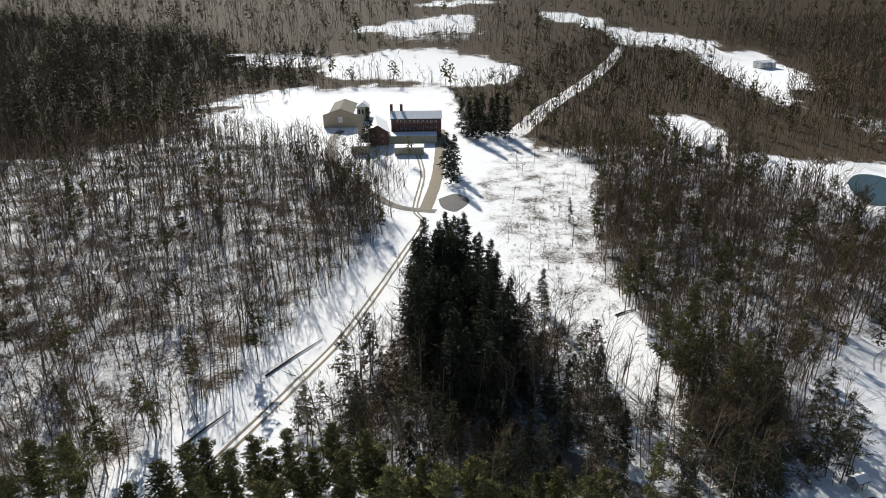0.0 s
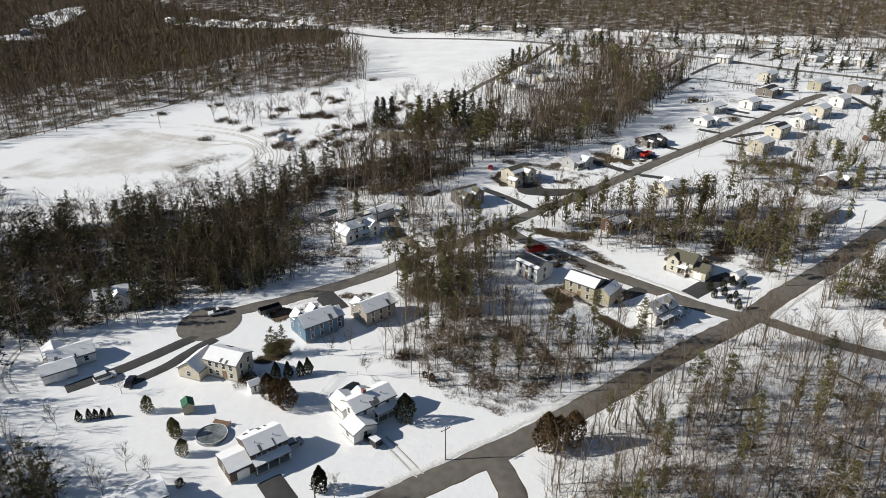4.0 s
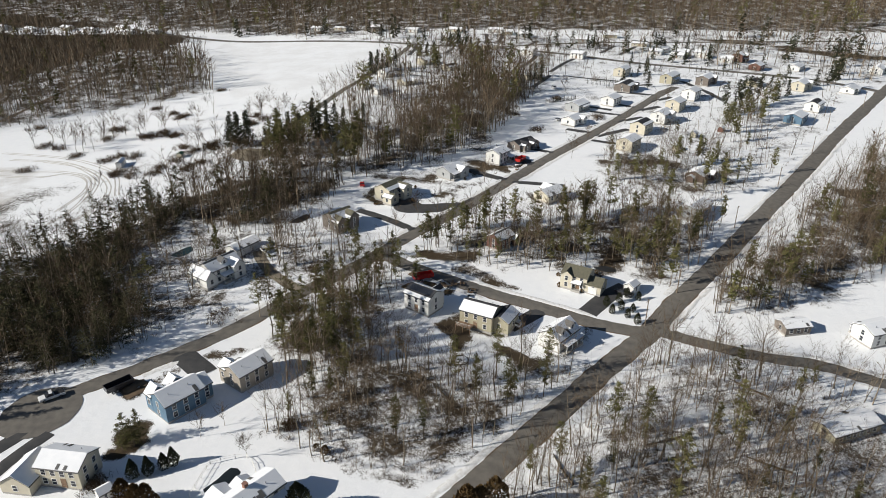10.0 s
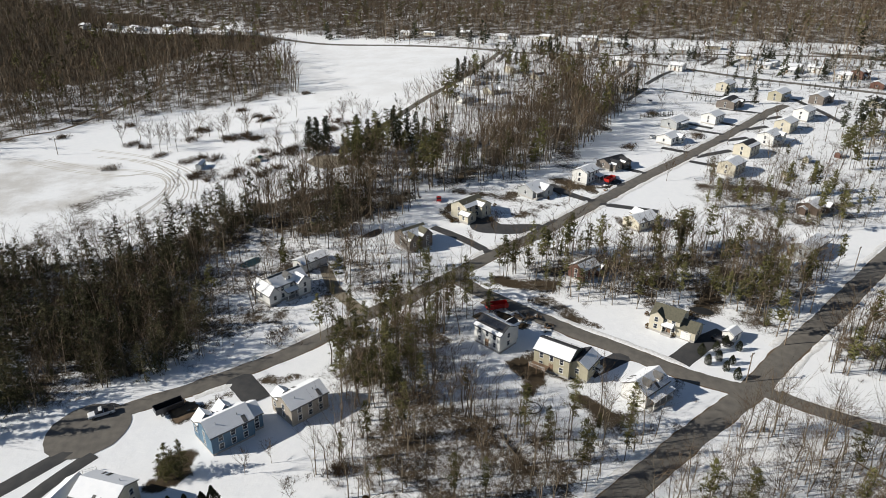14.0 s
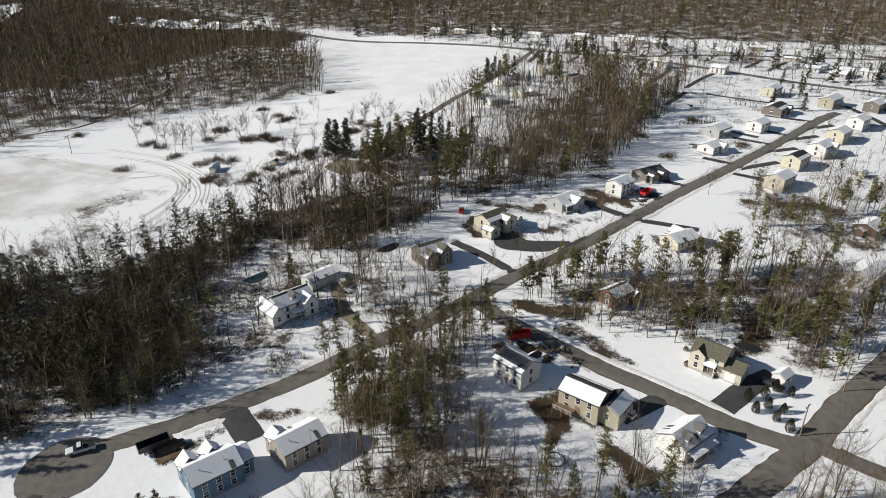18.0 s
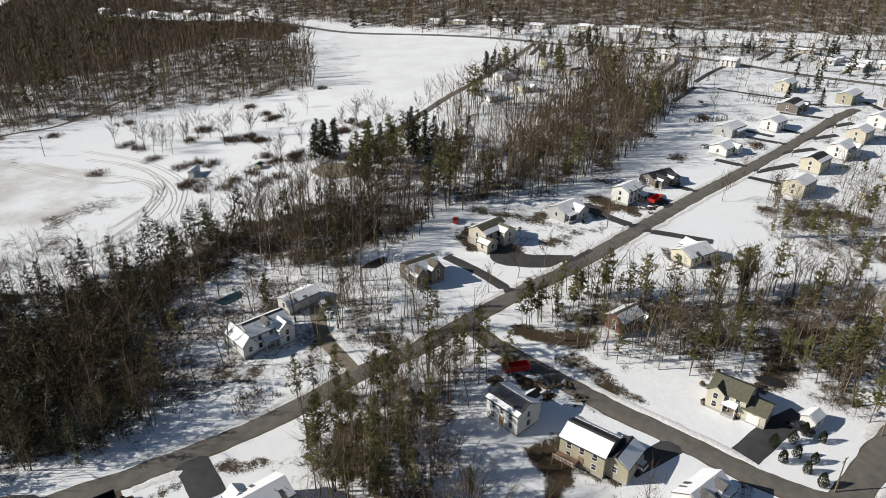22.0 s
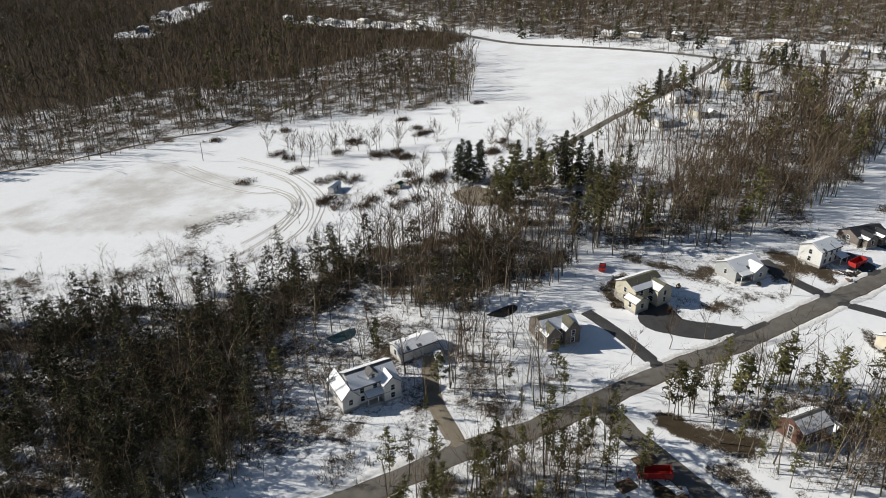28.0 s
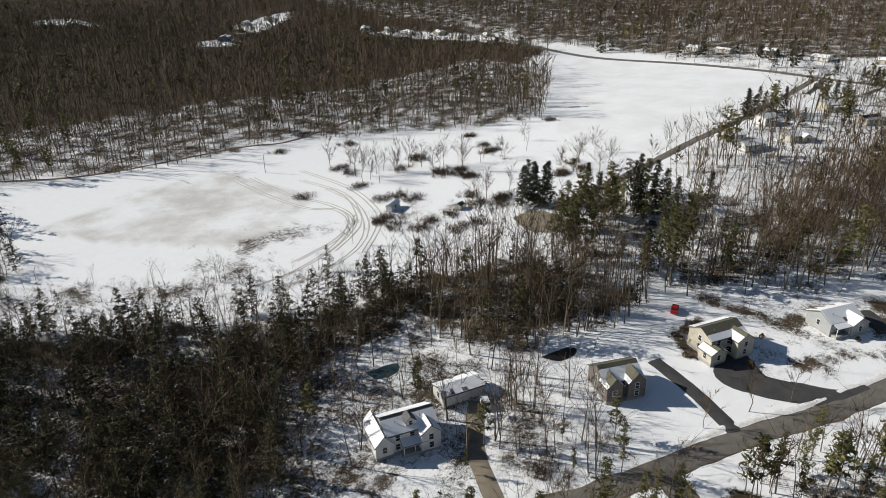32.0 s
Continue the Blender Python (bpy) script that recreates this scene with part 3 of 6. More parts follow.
# ---------------------------------------------------------------- trees
def tube(path, radii, sides):
    """Places and triangles of a tapered tube along a path."""
    v, f = [], []
    path = [np.array(p, float) for p in path]
    for i, (p, r) in enumerate(zip(path, radii)):
        d = path[min(i + 1, len(path) - 1)] - path[max(i - 1, 0)]
        d /= np.linalg.norm(d) + 1e-9
        a = np.cross(d, (0.3, 0.9, 0.1))
        a /= np.linalg.norm(a) + 1e-9
        b = np.cross(d, a)
        for s in range(sides):
            t = 2 * math.pi * s / sides
            v.append(p + r * (math.cos(t) * a + math.sin(t) * b))
    for i in range(len(path) - 1):
        for s in range(sides):
            q = [i * sides + s, i * sides + (s + 1) % sides, (i + 1) * sides + (s + 1) % sides, (i + 1) * sides + s]
            f += [(q[0], q[1], q[2]), (q[0], q[2], q[3])]
    return v, f


class Shape:
    """Gathers places, triangles and which material each has."""

    def __init__(self):
        self.v, self.f, self.m = [], [], []

    def add(self, v, f, m):
        k = len(self.v)
        self.v += list(v)
        self.f += [(a + k, b + k, c + k) for a, b, c in f]
        self.m += [m] * len(f)

    def blade(self, a, b, width, m, rng):
        a, b = np.array(a, float), np.array(b, float)
        d = b - a
        s = np.cross(d, rng.normal(size=3))
        s *= width / (np.linalg.norm(s) + 1e-9)
        self.add([a - s, a + s, b], [(0, 1, 2)], m)

    def arrays(self):
        return np.array(self.v), np.array(self.f), np.array(self.m)


def bare_tree(seed, h=17.0, limbs=11, twigs=90, level=0, low=0.36):
    """A leafless broadleaf tree: a crooked, often forked trunk, limbs and thin twigs. level 0 is the finest."""
    rng = np.random.default_rng(seed)
    s = Shape()
    knots = (5, 3, 2, 2)[level]
    stems, ends = [], []
    forked = level < 2 and rng.random() < 0.5
    for stem in range(2 if forked else 1):
        tall = h * (1.0 if stem == 0 else rng.uniform(0.72, 0.92))
        lean = rng.normal(size=2) * 0.065 * h + (rng.normal(size=2) * 0.10 * h if stem else 0)
        r0 = 0.0098 * h * (1.0, 1.15, 1.4, 1.6)[level] * (0.72 if stem else 1.0)
        kink = 0.014 * h
        path = [(lean[0] * u ** 1.4 + rng.normal() * kink * (0 < u < 1), lean[1] * u ** 1.4 + rng.normal() * kink * (0 < u < 1), tall * u) for u in np.linspace(0, 0.95, knots)]
        if level < 3:
            s.add(*tube(path, np.linspace(r0, r0 * 0.12, knots), (4, 3, 3)[level]), 0)
        else:
            s.blade(path[0], path[1], r0, 0, rng)
        stems.append((path, tall, r0))
    for i in range(limbs):
        path, tall, r0 = stems[i % len(stems)]
        u = low + (0.92 - low) * (i + rng.random()) / limbs
        az, el = rng.random() * 6.283, radians(rng.uniform(24, 64))
        length = (0.12 + 0.34 * (1 - u)) * h * rng.uniform(0.6, 1.4)
        d = np.array([math.cos(az) * math.cos(el), math.sin(az) * math.cos(el), math.sin(el)])
        a = np.array([np.interp(u * tall, [q[2] for q in path], [q[k] for q in path]) for k in range(3)])
        mid = a + d * length * 0.5 + (0, 0, 0.02 * length)
        b = a + d * length + (0, 0, 0.16 * length)
        r = r0 * 0.42 * (1.1 - u)
        if level == 0:
            s.add(*tube([a, mid + rng.normal(size=3) * 0.05 * length, b], [r * 1.1, r * 0.6, 0.012], 3), 0)
        else:
            s.blade(a, b, r * 1.5, 0, rng)
        ends.append((a, mid, b, length))
    for i in range(twigs):
        a, mid, b, length = ends[rng.integers(len(ends))]
        t = rng.uniform(0.2, 1.0)
        q = a + (mid - a) * t * 2 if t < 0.5 else mid + (b - mid) * (t - 0.5) * 2
        d = (b - a) / length + rng.normal(size=3) * 0.6 + (0, 0, 0.3)
        s.blade(q, q + d * length * rng.uniform(0.3, 0.6), (0.032, 0.068, 0.15, 0.26)[level], 1, rng)
    return s.arrays()


def conifer(seed, kind="pine", h=15.0, level=0, dense=1.0, blades=6):
    """A conifer: uneven boughs, each carrying tufts of needle sprays."""
    rng = np.random.default_rng(seed)
    s = Shape()
    r0 = 0.010 * h
    s.add(*tube([(0, 0, 0), (rng.normal() * 0.1, rng.normal() * 0.1, h * 0.5), (0, 0, h * 0.97)], [r0, r0 * 0.6, 0.03], (5, 4, 3, 3)[level]), 0)
    base, spread = {"pine": (0.34, 0.205), "spruce": (0.06, 0.25), "hemlock": (0.10, 0.30), "young": (0.04, 0.26)}[kind]
    boughs = int({"pine": 54, "spruce": 95, "hemlock": 64, "young": 46}[kind] * (1.0, 0.78, 0.4, 0.28)[level] * dense)
    thin = rng.random() * 6.283
    for i in range(boughs):
        u = base + (0.985 - base) * ((i + rng.random()) / boughs) ** (0.9 if kind != "pine" else 0.85)
        az = rng.random() * 6.283
        w = (u - base) / (1 - base)
        if kind == "pine":
            lobe = 0.62 + 0.38 * math.sin(az * 2 + thin + 9 * w)
            reach, el = h * spread * (0.16 + math.sin(min(1.0, 1.15 * (1.02 - w)) * math.pi * 0.66)) * rng.uniform(0.55, 1.2) * lobe * (0.55 + 0.45 * min(1, w / 0.18)), rng.uniform(-0.05, 0.45)
        elif kind == "hemlock":
            reach, el = h * spread * (1.02 - w ** 1.6) ** 0.8 * rng.uniform(0.55, 1.15), rng.uniform(-0.3, 0.2)
        else:
            reach, el = h * spread * (1.03 - w) ** 0.85 * rng.uniform(0.7, 1.15), rng.uniform(-0.35, 0.1)
        d = np.array([math.cos(az) * math.cos(el), math.sin(az) * math.cos(el), math.sin(el)])
        a = np.array([0, 0, h * u])
        if kind == "pine" and level < 2:
            s.blade(a, a + d * reach, 0.04, 0, rng)
        sprays = int((4, 3, 2, 2)[level] * (1.25 if kind == "hemlock" else 1))
        first = 0.34 if kind == "pine" else 0.18
        for k in range(sprays):
            t = first + (1.0 - first) * (k + rng.random()) / sprays
            p = a + d * reach * t
            size = 0.034 * h * (0.7 + 0.6 * rng.random()) * (1.25, 1.85, 3.0, 3.8)[level] * (0.6 + 0.5 * (1 - w)) * (6.0 / h if h < 7 else 1) ** 0.3
            for _ in range((blades, 4, 3, 2)[level]):
                e = d * 0.45 + rng.normal(size=3) * (0.8, 0.8, 0.35)
                e[2] += 0.22 if kind == "pine" else -0.08
                e /= np.linalg.norm(e)
                side = np.cross(e, rng.normal(size=3))
                side *= size * (0.17, 0.22, 0.28, 0.34)[level] / (np.linalg.norm(side) + 1e-9)
                q = p + rng.normal(size=3) * size * (0.5, 0.5, 0.28)
                s.add([q - e * size * 0.4 + side, q + e * size * 0.8, q - e * size * 0.4 - side], [(0, 1, 2)], 1)
    return s.arrays()


def column_bush(seed, h=5.0, w=1.6, leaves=420, taper=3.0):
    """A dense clipped evergreen: leaf sprays set over a tapering, uneven body."""
    rng = np.random.default_rng(seed)
    s = Shape()
    s.add(*tube([(0, 0, 0), (0, 0, h * 0.7)], [0.09, 0.04], 5), 0)
    for i in range(leaves):
        u, az = rng.random() ** 0.8, rng.random() * 6.283
        r = w * (math.sin(min(1, u * 1.9 + 0.35) * 1.57) * (1 - u ** taper) + 0.03) * rng.uniform(0.72, 1.05) * (1 + 0.18 * math.sin(az * 3 + u * 5))
        p = np.array([math.cos(az) * r, math.sin(az) * r, h * (0.03 + 0.97 * u)])
        e = np.array([math.cos(az) * 0.5, math.sin(az) * 0.5, 0.8]) + rng.normal(size=3) * 0.3
        e /= np.linalg.norm(e)
        side = np.cross(e, (math.cos(az), math.sin(az), 0.2) + rng.normal(size=3) * 0.3)
        size = rng.uniform(0.20, 0.38) * (w / 1.6) ** 0.5
        side *= size * 0.5 / np.linalg.norm(side)
        s.add([p - e * size * 0.4, p + side, p + e * size, p - side], [(0, 1, 2), (0, 2, 3)], 1)
    return s.arrays()


def shrub(seed, h=1.6, twigs=14, width=0.034):
    """A leafless bush of arching twigs."""
    rng = np.random.default_rng(seed)
    s = Shape()
    for i in range(twigs):
        az, el = rng.random() * 6.283, rng.uniform(0.5, 1.4)
        a = rng.normal(size=3) * (0.35, 0.35, 0)
        d = np.array([math.cos(az) * math.cos(el), math.sin(az) * math.cos(el), math.sin(el)]) * h * rng.uniform(0.5, 1.1)
        s.blade(a, a + d, width, 1, rng)
        s.blade(a + d * 0.5, a + d * 0.6 + rng.normal(size=3) * 0.25 * h + (0, 0, 0.2 * h), width * 0.8, 1, rng)
    return s.arrays()


def scatter(name, templates, x, y, size, mats, label, category, rng, sink=0.05):
    """ONE mesh of many plants: each a turned and sized copy of a template's places."""
    if not len(x):
        return None
    z = ground_z(x, y) - sink
    pick = rng.integers(len(templates), size=len(x))
    V, F, W, T, base = [], [], [], [], 0
    for k, (v, f, m) in enumerate(templates):
        who = np.where(pick == k)[0]
        if not len(who):
            continue
        a, s = rng.random(len(who)) * 6.283, size[who]
        c, d = np.cos(a) * s, np.sin(a) * s
        px = v[:, 0] * c[:, None] - v[:, 1] * d[:, None] + x[who][:, None]
        py = v[:, 0] * d[:, None] + v[:, 1] * c[:, None] + y[who][:, None]
        pz = v[:, 2] * s[:, None] + z[who][:, None]
        V.append(np.stack([px, py, pz], -1).reshape(-1, 3))
        F.append((f[None] + (np.arange(len(who)) * len(v))[:, None, None] + base).reshape(-1, 3))
        W.append(np.tile(m, len(who)))
        T.append(np.repeat(rng.random(len(who)), len(v)))
        base += len(who) * len(v)
    me = raw_mesh(name, np.concatenate(V), np.concatenate(F), mats, np.concatenate(W), np.concatenate(T))
    return tagged(new(name, me), label, category, kind="stuff")


def plant(name, shape, x, y, size, turn, mats, label, category="tree", group="", crown="crown"):
    """One tree as a thing: a trunk and a crown."""
    v, f, m = shape
    top = tagged(new(name), label, category, group)
    for part_name, k in (("trunk", 0), (crown, 1)):
        use = f[m == k]
        if not len(use):
            continue
        ids, inv = np.unique(use, return_inverse=True)
        me = raw_mesh(part_name, v[ids], inv.reshape(-1, 3), [mats[k]], None, np.full(len(ids), (seed_of(x, y))))
        ob = new(part_name, me)
        ob.parent = top
    top.matrix_world = pose(x, y, land(x, y) - 0.05, 0, 0, turn) @ Matrix.Diagonal((size, size, size, 1))
    return top


def seed_of(x, y):
    return abs(math.sin(x * 12.9898 + y * 78.233) * 43758.5453) % 1.0


BARE = [[bare_tree(100 + k, 20.5, (12, 9, 5, 3)[lv], (88, 42, 12, 7)[lv], lv, 0.24 + 0.03 * k) for k in range(7)] for lv in range(4)]
KINDS = {k: [[conifer(300 + i + 40 * lv, k, 14.0 if k != "young" else 5.0, lv, {"pine": 0.72, "hemlock": 0.7}.get(k, 0.75), 5 if k == "pine" else 4) for i in range(4)] for lv in range(4)] for k in ("pine", "spruce", "hemlock", "young")}
LEAF = {"pine": M_NEEDLE, "spruce": M_SPRUCE, "hemlock": M_HEMLOCK, "young": M_NEEDLE}
BRUSH = [shrub(500 + k) for k in range(5)]

CLEAR = [(283, -5, 17), (322, 14, 14), (306, 34, 12), (282, 52, 12), (217, -9, 12), (185, 2, 11), (208, 99, 9), (213, 97, 9), (247, 68, 7), (197, 36, 9), (189, 22, 9)]        # (x, y, radius) kept free of trees


def free(x, y):
    ok = np.ones(len(x), bool)
    for line, half in ROADS:
        ok &= off_line(line, x, y) > half + 2.2
    ok &= off_line(SCHOOL_DRIVE, x, y) > 6
    for poly in FIELDS:
        ok &= ~inside(poly, x, y)
    for cx, cy, r in CLEAR:
        ok &= np.hypot(x - cx, y - cy) > r
    return ok


def grow_woods():
    rng = np.random.default_rng(7)
    path = [(0, 0), (8, 25), (60, 28), (128, 34)]
    for poly, density, share, kind, brush, _, tall in WOODS:
        (x0, y0), (x1, y1) = np.min(poly, 0), np.max(poly, 0)
        k = int((x1 - x0) * (y1 - y0) * density * 1.12)
        x, y = rng.uniform(x0, x1, k), rng.uniform(y0, y1, k)
        clump = 0.5 + 0.5 * np.sin(x * 0.23 + 2.0 * np.sin(y * 0.13)) * np.sin(y * 0.26 + 2.0 * np.sin(x * 0.11 + 1.0))
        keep = inside(poly, x, y) & free(x, y) & (rng.random(k) < 0.45 + 1.1 * clump)
        x, y = x[keep], y[keep]
        away = off_line(path, x, y)
        level = np.where(away < 108, 0, np.where(away < 260, 1, np.where(away < 430, 2, 3)))
        grove = 0.5 + 0.5 * np.sin(x * 0.15 + 1.0 + 1.5 * np.sin(y * 0.19)) * np.sin(y * 0.17 + 1.5 * np.sin(x * 0.21))
        ever = rng.random(len(x)) < share * (0.3 + 1.4 * grove)
        size = (0.42 + 0.85 * rng.random(len(x)) ** 1.2) * tall
        for lv in range(4):
            w = (level == lv) & ~ever
            scatter("bare_woods", BARE[lv], x[w], y[w], size[w], [M_BARK, M_TWIG], "grey-brown leafless woods standing in patchy snow", "woods", rng)
            w = (level == lv) & ever
            scatter("evergreen_woods", KINDS[kind][lv], x[w], y[w], size[w] * 1.36, [M_BARK, LEAF[kind]], "dark green conifers scattered through leafless woods", "woods", rng)
        if brush:
            k = int((x1 - x0) * (y1 - y0) * 0.05 * brush)
            x, y = rng.uniform(x0, x1, k), rng.uniform(y0, y1, k)
            keep = inside(poly, x, y) & free(x, y) & (off_line(path, x, y) < 260)
            scatter("brush", BRUSH, x[keep], y[keep], rng.uniform(0.5, 1.1, keep.sum()), [M_BARK, M_TWIG], "brown leafless undergrowth in the snow", "brush", rng)


# ---------------------------------------------------------------- houses
def part(name, bm, mat, parent, label=""):
    me = bpy.data.meshes.new(name)
    bm.to_mesh(me)
    bm.free()
    me.materials.append(mat)
    ob = new(name, me)
    ob.parent = parent
    if label:
        ob["label"] = label
    return ob


def boxes(*specs, bevel=0.0):
    """A bmesh of boxes, each (x0, y0, z0, x1, y1, z1)."""
    bm = bmesh.new()
    for x0, y0, z0, x1, y1, z1 in specs:
        vs = [bm.verts.new(p) for p in ((x0, y0, z0), (x1, y0, z0), (x1, y1, z0), (x0, y1, z0), (x0, y0, z1), (x1, y0, z1), (x1, y1, z1), (x0, y1, z1))]
        for f in ((3, 2, 1, 0), (4, 5, 6, 7), (0, 1, 5, 4), (1, 2, 6, 5), (2, 3, 7, 6), (3, 0, 4, 7)):
            bm.faces.new([vs[i] for i in f])
    if bevel:
        bmesh.ops.bevel(bm, geom=bm.edges[:], offset=bevel, segments=1, affect="EDGES")
    return bm


def prism(profile, x0, x1, along="x"):
    """A bmesh of a profile of (across, up), drawn out from x0 to x1."""
    bm = bmesh.new()
    at = (lambda u, a, z: (u, a, z)) if along == "x" else (lambda u, a, z: (a, u, z))
    ends = [[bm.verts.new(at(u, a, z)) for a, z in profile] for u in (x0, x1)]
    k = len(profile)
    bm.faces.new(ends[0]), bm.faces.new(ends[1][::-1])
    for i in range(k):
        bm.faces.new([ends[0][i], ends[1][i], ends[1][(i + 1) % k], ends[0][(i + 1) % k]])
    bmesh.ops.recalc_face_normals(bm, faces=bm.faces[:])
    return bm


def window_at(parent, m, w=0.95, h=1.35, mat=None):
    """A window in a wall: m is its middle on the wall, x along, y outwards."""
    fr = boxes((-w / 2 - 0.09, -0.04, -h / 2 - 0.09, w / 2 + 0.09, 0.05, -h / 2), (-w / 2 - 0.09, -0.04, h / 2, w / 2 + 0.09, 0.05, h / 2 + 0.09),
               (-w / 2 - 0.09, -0.04, -h / 2, -w / 2, 0.05, h / 2), (w / 2, -0.04, -h / 2, w / 2 + 0.09, 0.05, h / 2), (-w / 2, -0.03, -0.03, w / 2, 0.04, 0.03))
    frame_ob = part("window", fr, M_WHITE, parent)
    frame_ob.matrix_local = m
    part("pane", boxes((-w / 2, -0.03, -h / 2, w / 2, 0.015, h / 2)), M_GLASS, frame_ob)
    return frame_ob


def block(parent, L, W, h, rise, wall, roof, m, snow=1.0, storeys=2, windows=(3, 3, 2, 2), over=0.35, base=0.5, hip=False, rake=0.0, along="x", label_roof=""):
    """One gabled volume of a house: foundation, walls, two roof slopes with their snow, windows. m: its place in the house."""
    half = W / 2
    body = part("wall", prism([(-half, base), (half, base), (half, h), (0, h + rise), (-half, h)], -L / 2, L / 2), wall, parent)
    body.matrix_local = m
    f = part("foundation", boxes((-L / 2 + 0.05, -half + 0.05, -2.6, L / 2 - 0.05, half - 0.05, base + 0.02)), M_CONC, parent)
    f.matrix_local = m
    t = 0.16
    slope = math.hypot(half, rise)
    k = rise / half
    for sgn in (-1, 1):
        e = half + over
        prof = [(0.0, h + rise + 0.03), (sgn * e, h - over * k + 0.03), (sgn * e, h - over * k + 0.03 + t), (0.0, h + rise + t + 0.05)]
        r = part("roof", prism(prof, -L / 2 - over * 0.8, L / 2 + over * 0.8), roof, parent)
        r.matrix_local = m
        cover = snow if not isinstance(snow, tuple) else snow[0 if sgn < 0 else 1]
        if cover > 0:
            a, b = (1 - cover) * 0.9, 0.97
            z = lambda q: h + rise - q * e * k + 0.05
            sn = prism([(sgn * e * a, z(a) + t + 0.002), (sgn * e * b, z(b) + t + 0.002), (sgn * e * b, z(b) + t + 0.09), (sgn * e * a, z(a) + t + 0.13)], -L / 2 - over * 0.7, L / 2 + over * 0.7)
            part("snow_cover", sn, M_SNOW, r, "smooth white snow lying on the roof")
    # windows: counts on the -y, +y, -x and +x walls
    for side, count in enumerate(windows):
        span = L if side < 2 else W
        for lv in range(storeys):
            zc = base + (h - base) * (lv + 0.55) / storeys
            for i in range(count):
                u = ((i + 0.5) / count - 0.5) * span * 0.86
                where = {0: pose(u, -half, zc, 0, 0, 180), 1: pose(u, half, zc), 2: pose(-L / 2, u, zc, 0, 0, 90), 3: pose(L / 2, u, zc, 0, 0, -90)}[side]
                window_at(parent, m @ where)
    return body


def snow_lumps(top, L, W, h, rise, seed):
    """Bare dark streaks where the snow has slid off: thin shingle strips at the eaves."""
    rng = np.random.default_rng(seed)
    half, k = W / 2, rise / (W / 2)
    for i in range(5):
        u, w = rng.uniform(-L * 0.42, L * 0.34), rng.uniform(0.3, 0.9)
        a, b = half * rng.uniform(0.55, 0.8), half * 1.06
        side = 1 if rng.random() < 0.5 else -1
        z = lambda q: h + rise - q * k + 0.33
        part("bare_strip", prism([(side * a, z(a)), (side * b, z(b)), (side * b, z(b) + 0.02), (side * a, z(a) + 0.02)], u, u + w), SHINGLE["grey"], top, "dark shingles where snow has slid off")


def house_at(x, y, turn, label, name="house", group=""):
    top = tagged(new(name), label, "house", group)
    top.matrix_world = pose(x, y, land(x, y), 0, 0, turn)
    return top


def dormer(top, u, side, w, L, W, h, rise, wall, roof):
    """A gabled dormer on a slope: u along the ridge, side -1 or 1."""
    half = W / 2
    y0, y1 = side * half * 0.12, side * half * 0.78
    z0 = h + rise * 0.2
    prof = [(u - w / 2, z0), (u + w / 2, z0), (u + w / 2, z0 + 1.3), (u, z0 + 1.3 + w * 0.45), (u - w / 2, z0 + 1.3)]
    d = part("dormer", prism(prof, min(y0, y1), max(y0, y1), "y"), wall, top)
    for q in (-1, 1):
        lid = [(u, z0 + 1.32 + w * 0.45), (u + q * (w / 2 + 0.25), z0 + 1.32 - 0.22), (u + q * (w / 2 + 0.25), z0 + 1.44 - 0.22), (u, z0 + 1.46 + w * 0.45)]
        part("dormer_roof", prism(lid, min(y0, y1 + side * 0.3), max(y0, y1 + side * 0.3), "y"), roof, d)
    window_at(top, pose(u, y1, z0 + 0.85, 0, 0, 0 if side > 0 else 180), 0.8, 1.0)


def garage_door(top, m, w=2.6, h=2.2):
    """An up-and-over door of four panels."""
    door = part("garage_door", boxes(*[(-w / 2, -0.03, 0.05 + i * h / 4, w / 2, 0.045, (i + 1) * h / 4) for i in range(4)]), M_WHITE, top, "white panelled garage door")
    door.matrix_local = m


def front_door(top, m):
    d = part("door", boxes((-0.48, -0.03, 0.0, 0.48, 0.05, 2.05), (-0.58, -0.03, 0.0, -0.48, 0.08, 2.15), (0.48, -0.03, 0.0, 0.58, 0.08, 2.15), (-0.48, -0.03, 2.05, 0.48, 0.08, 2.15)), M_WOOD, top, "brown entrance door in its frame")
    d.matrix_local = m
    part("door_handle", boxes((0.34, 0.05, 0.95, 0.38, 0.11, 1.07)), M_METAL, d)


def porch(top, m, w, d, snow=True):
    """A lean-to porch roof on posts over a deck; m at the wall foot, y outwards."""
    deck = part("porch_deck", boxes((-w / 2, 0, -0.3, w / 2, d, 0.35)), M_CONC, top)
    deck.matrix_local = m
    r = part("porch_roof", prism([(0, 3.0), (d + 0.3, 2.45), (d + 0.3, 2.57), (0, 3.14)], -w / 2 - 0.2, w / 2 + 0.2), SHINGLE["grey"], top)
    r.matrix_local = m
    if snow:
        part("snow_cover", prism([(0.02, 3.145), (d + 0.26, 2.58), (d + 0.26, 2.66), (0.02, 3.24)], -w / 2 - 0.15, w / 2 + 0.15), M_SNOW, r, "smooth white snow lying on the porch roof")
    k = max(2, int(w / 2.4) + 1)
    for i in range(k):
        u = -w / 2 + 0.15 + (w - 0.3) * i / (k - 1)
        p = part("post", boxes((u - 0.07, d - 0.2, 0.35, u + 0.07, d - 0.06, 2.52)), M_WHITE, top)
        p.matrix_local = m


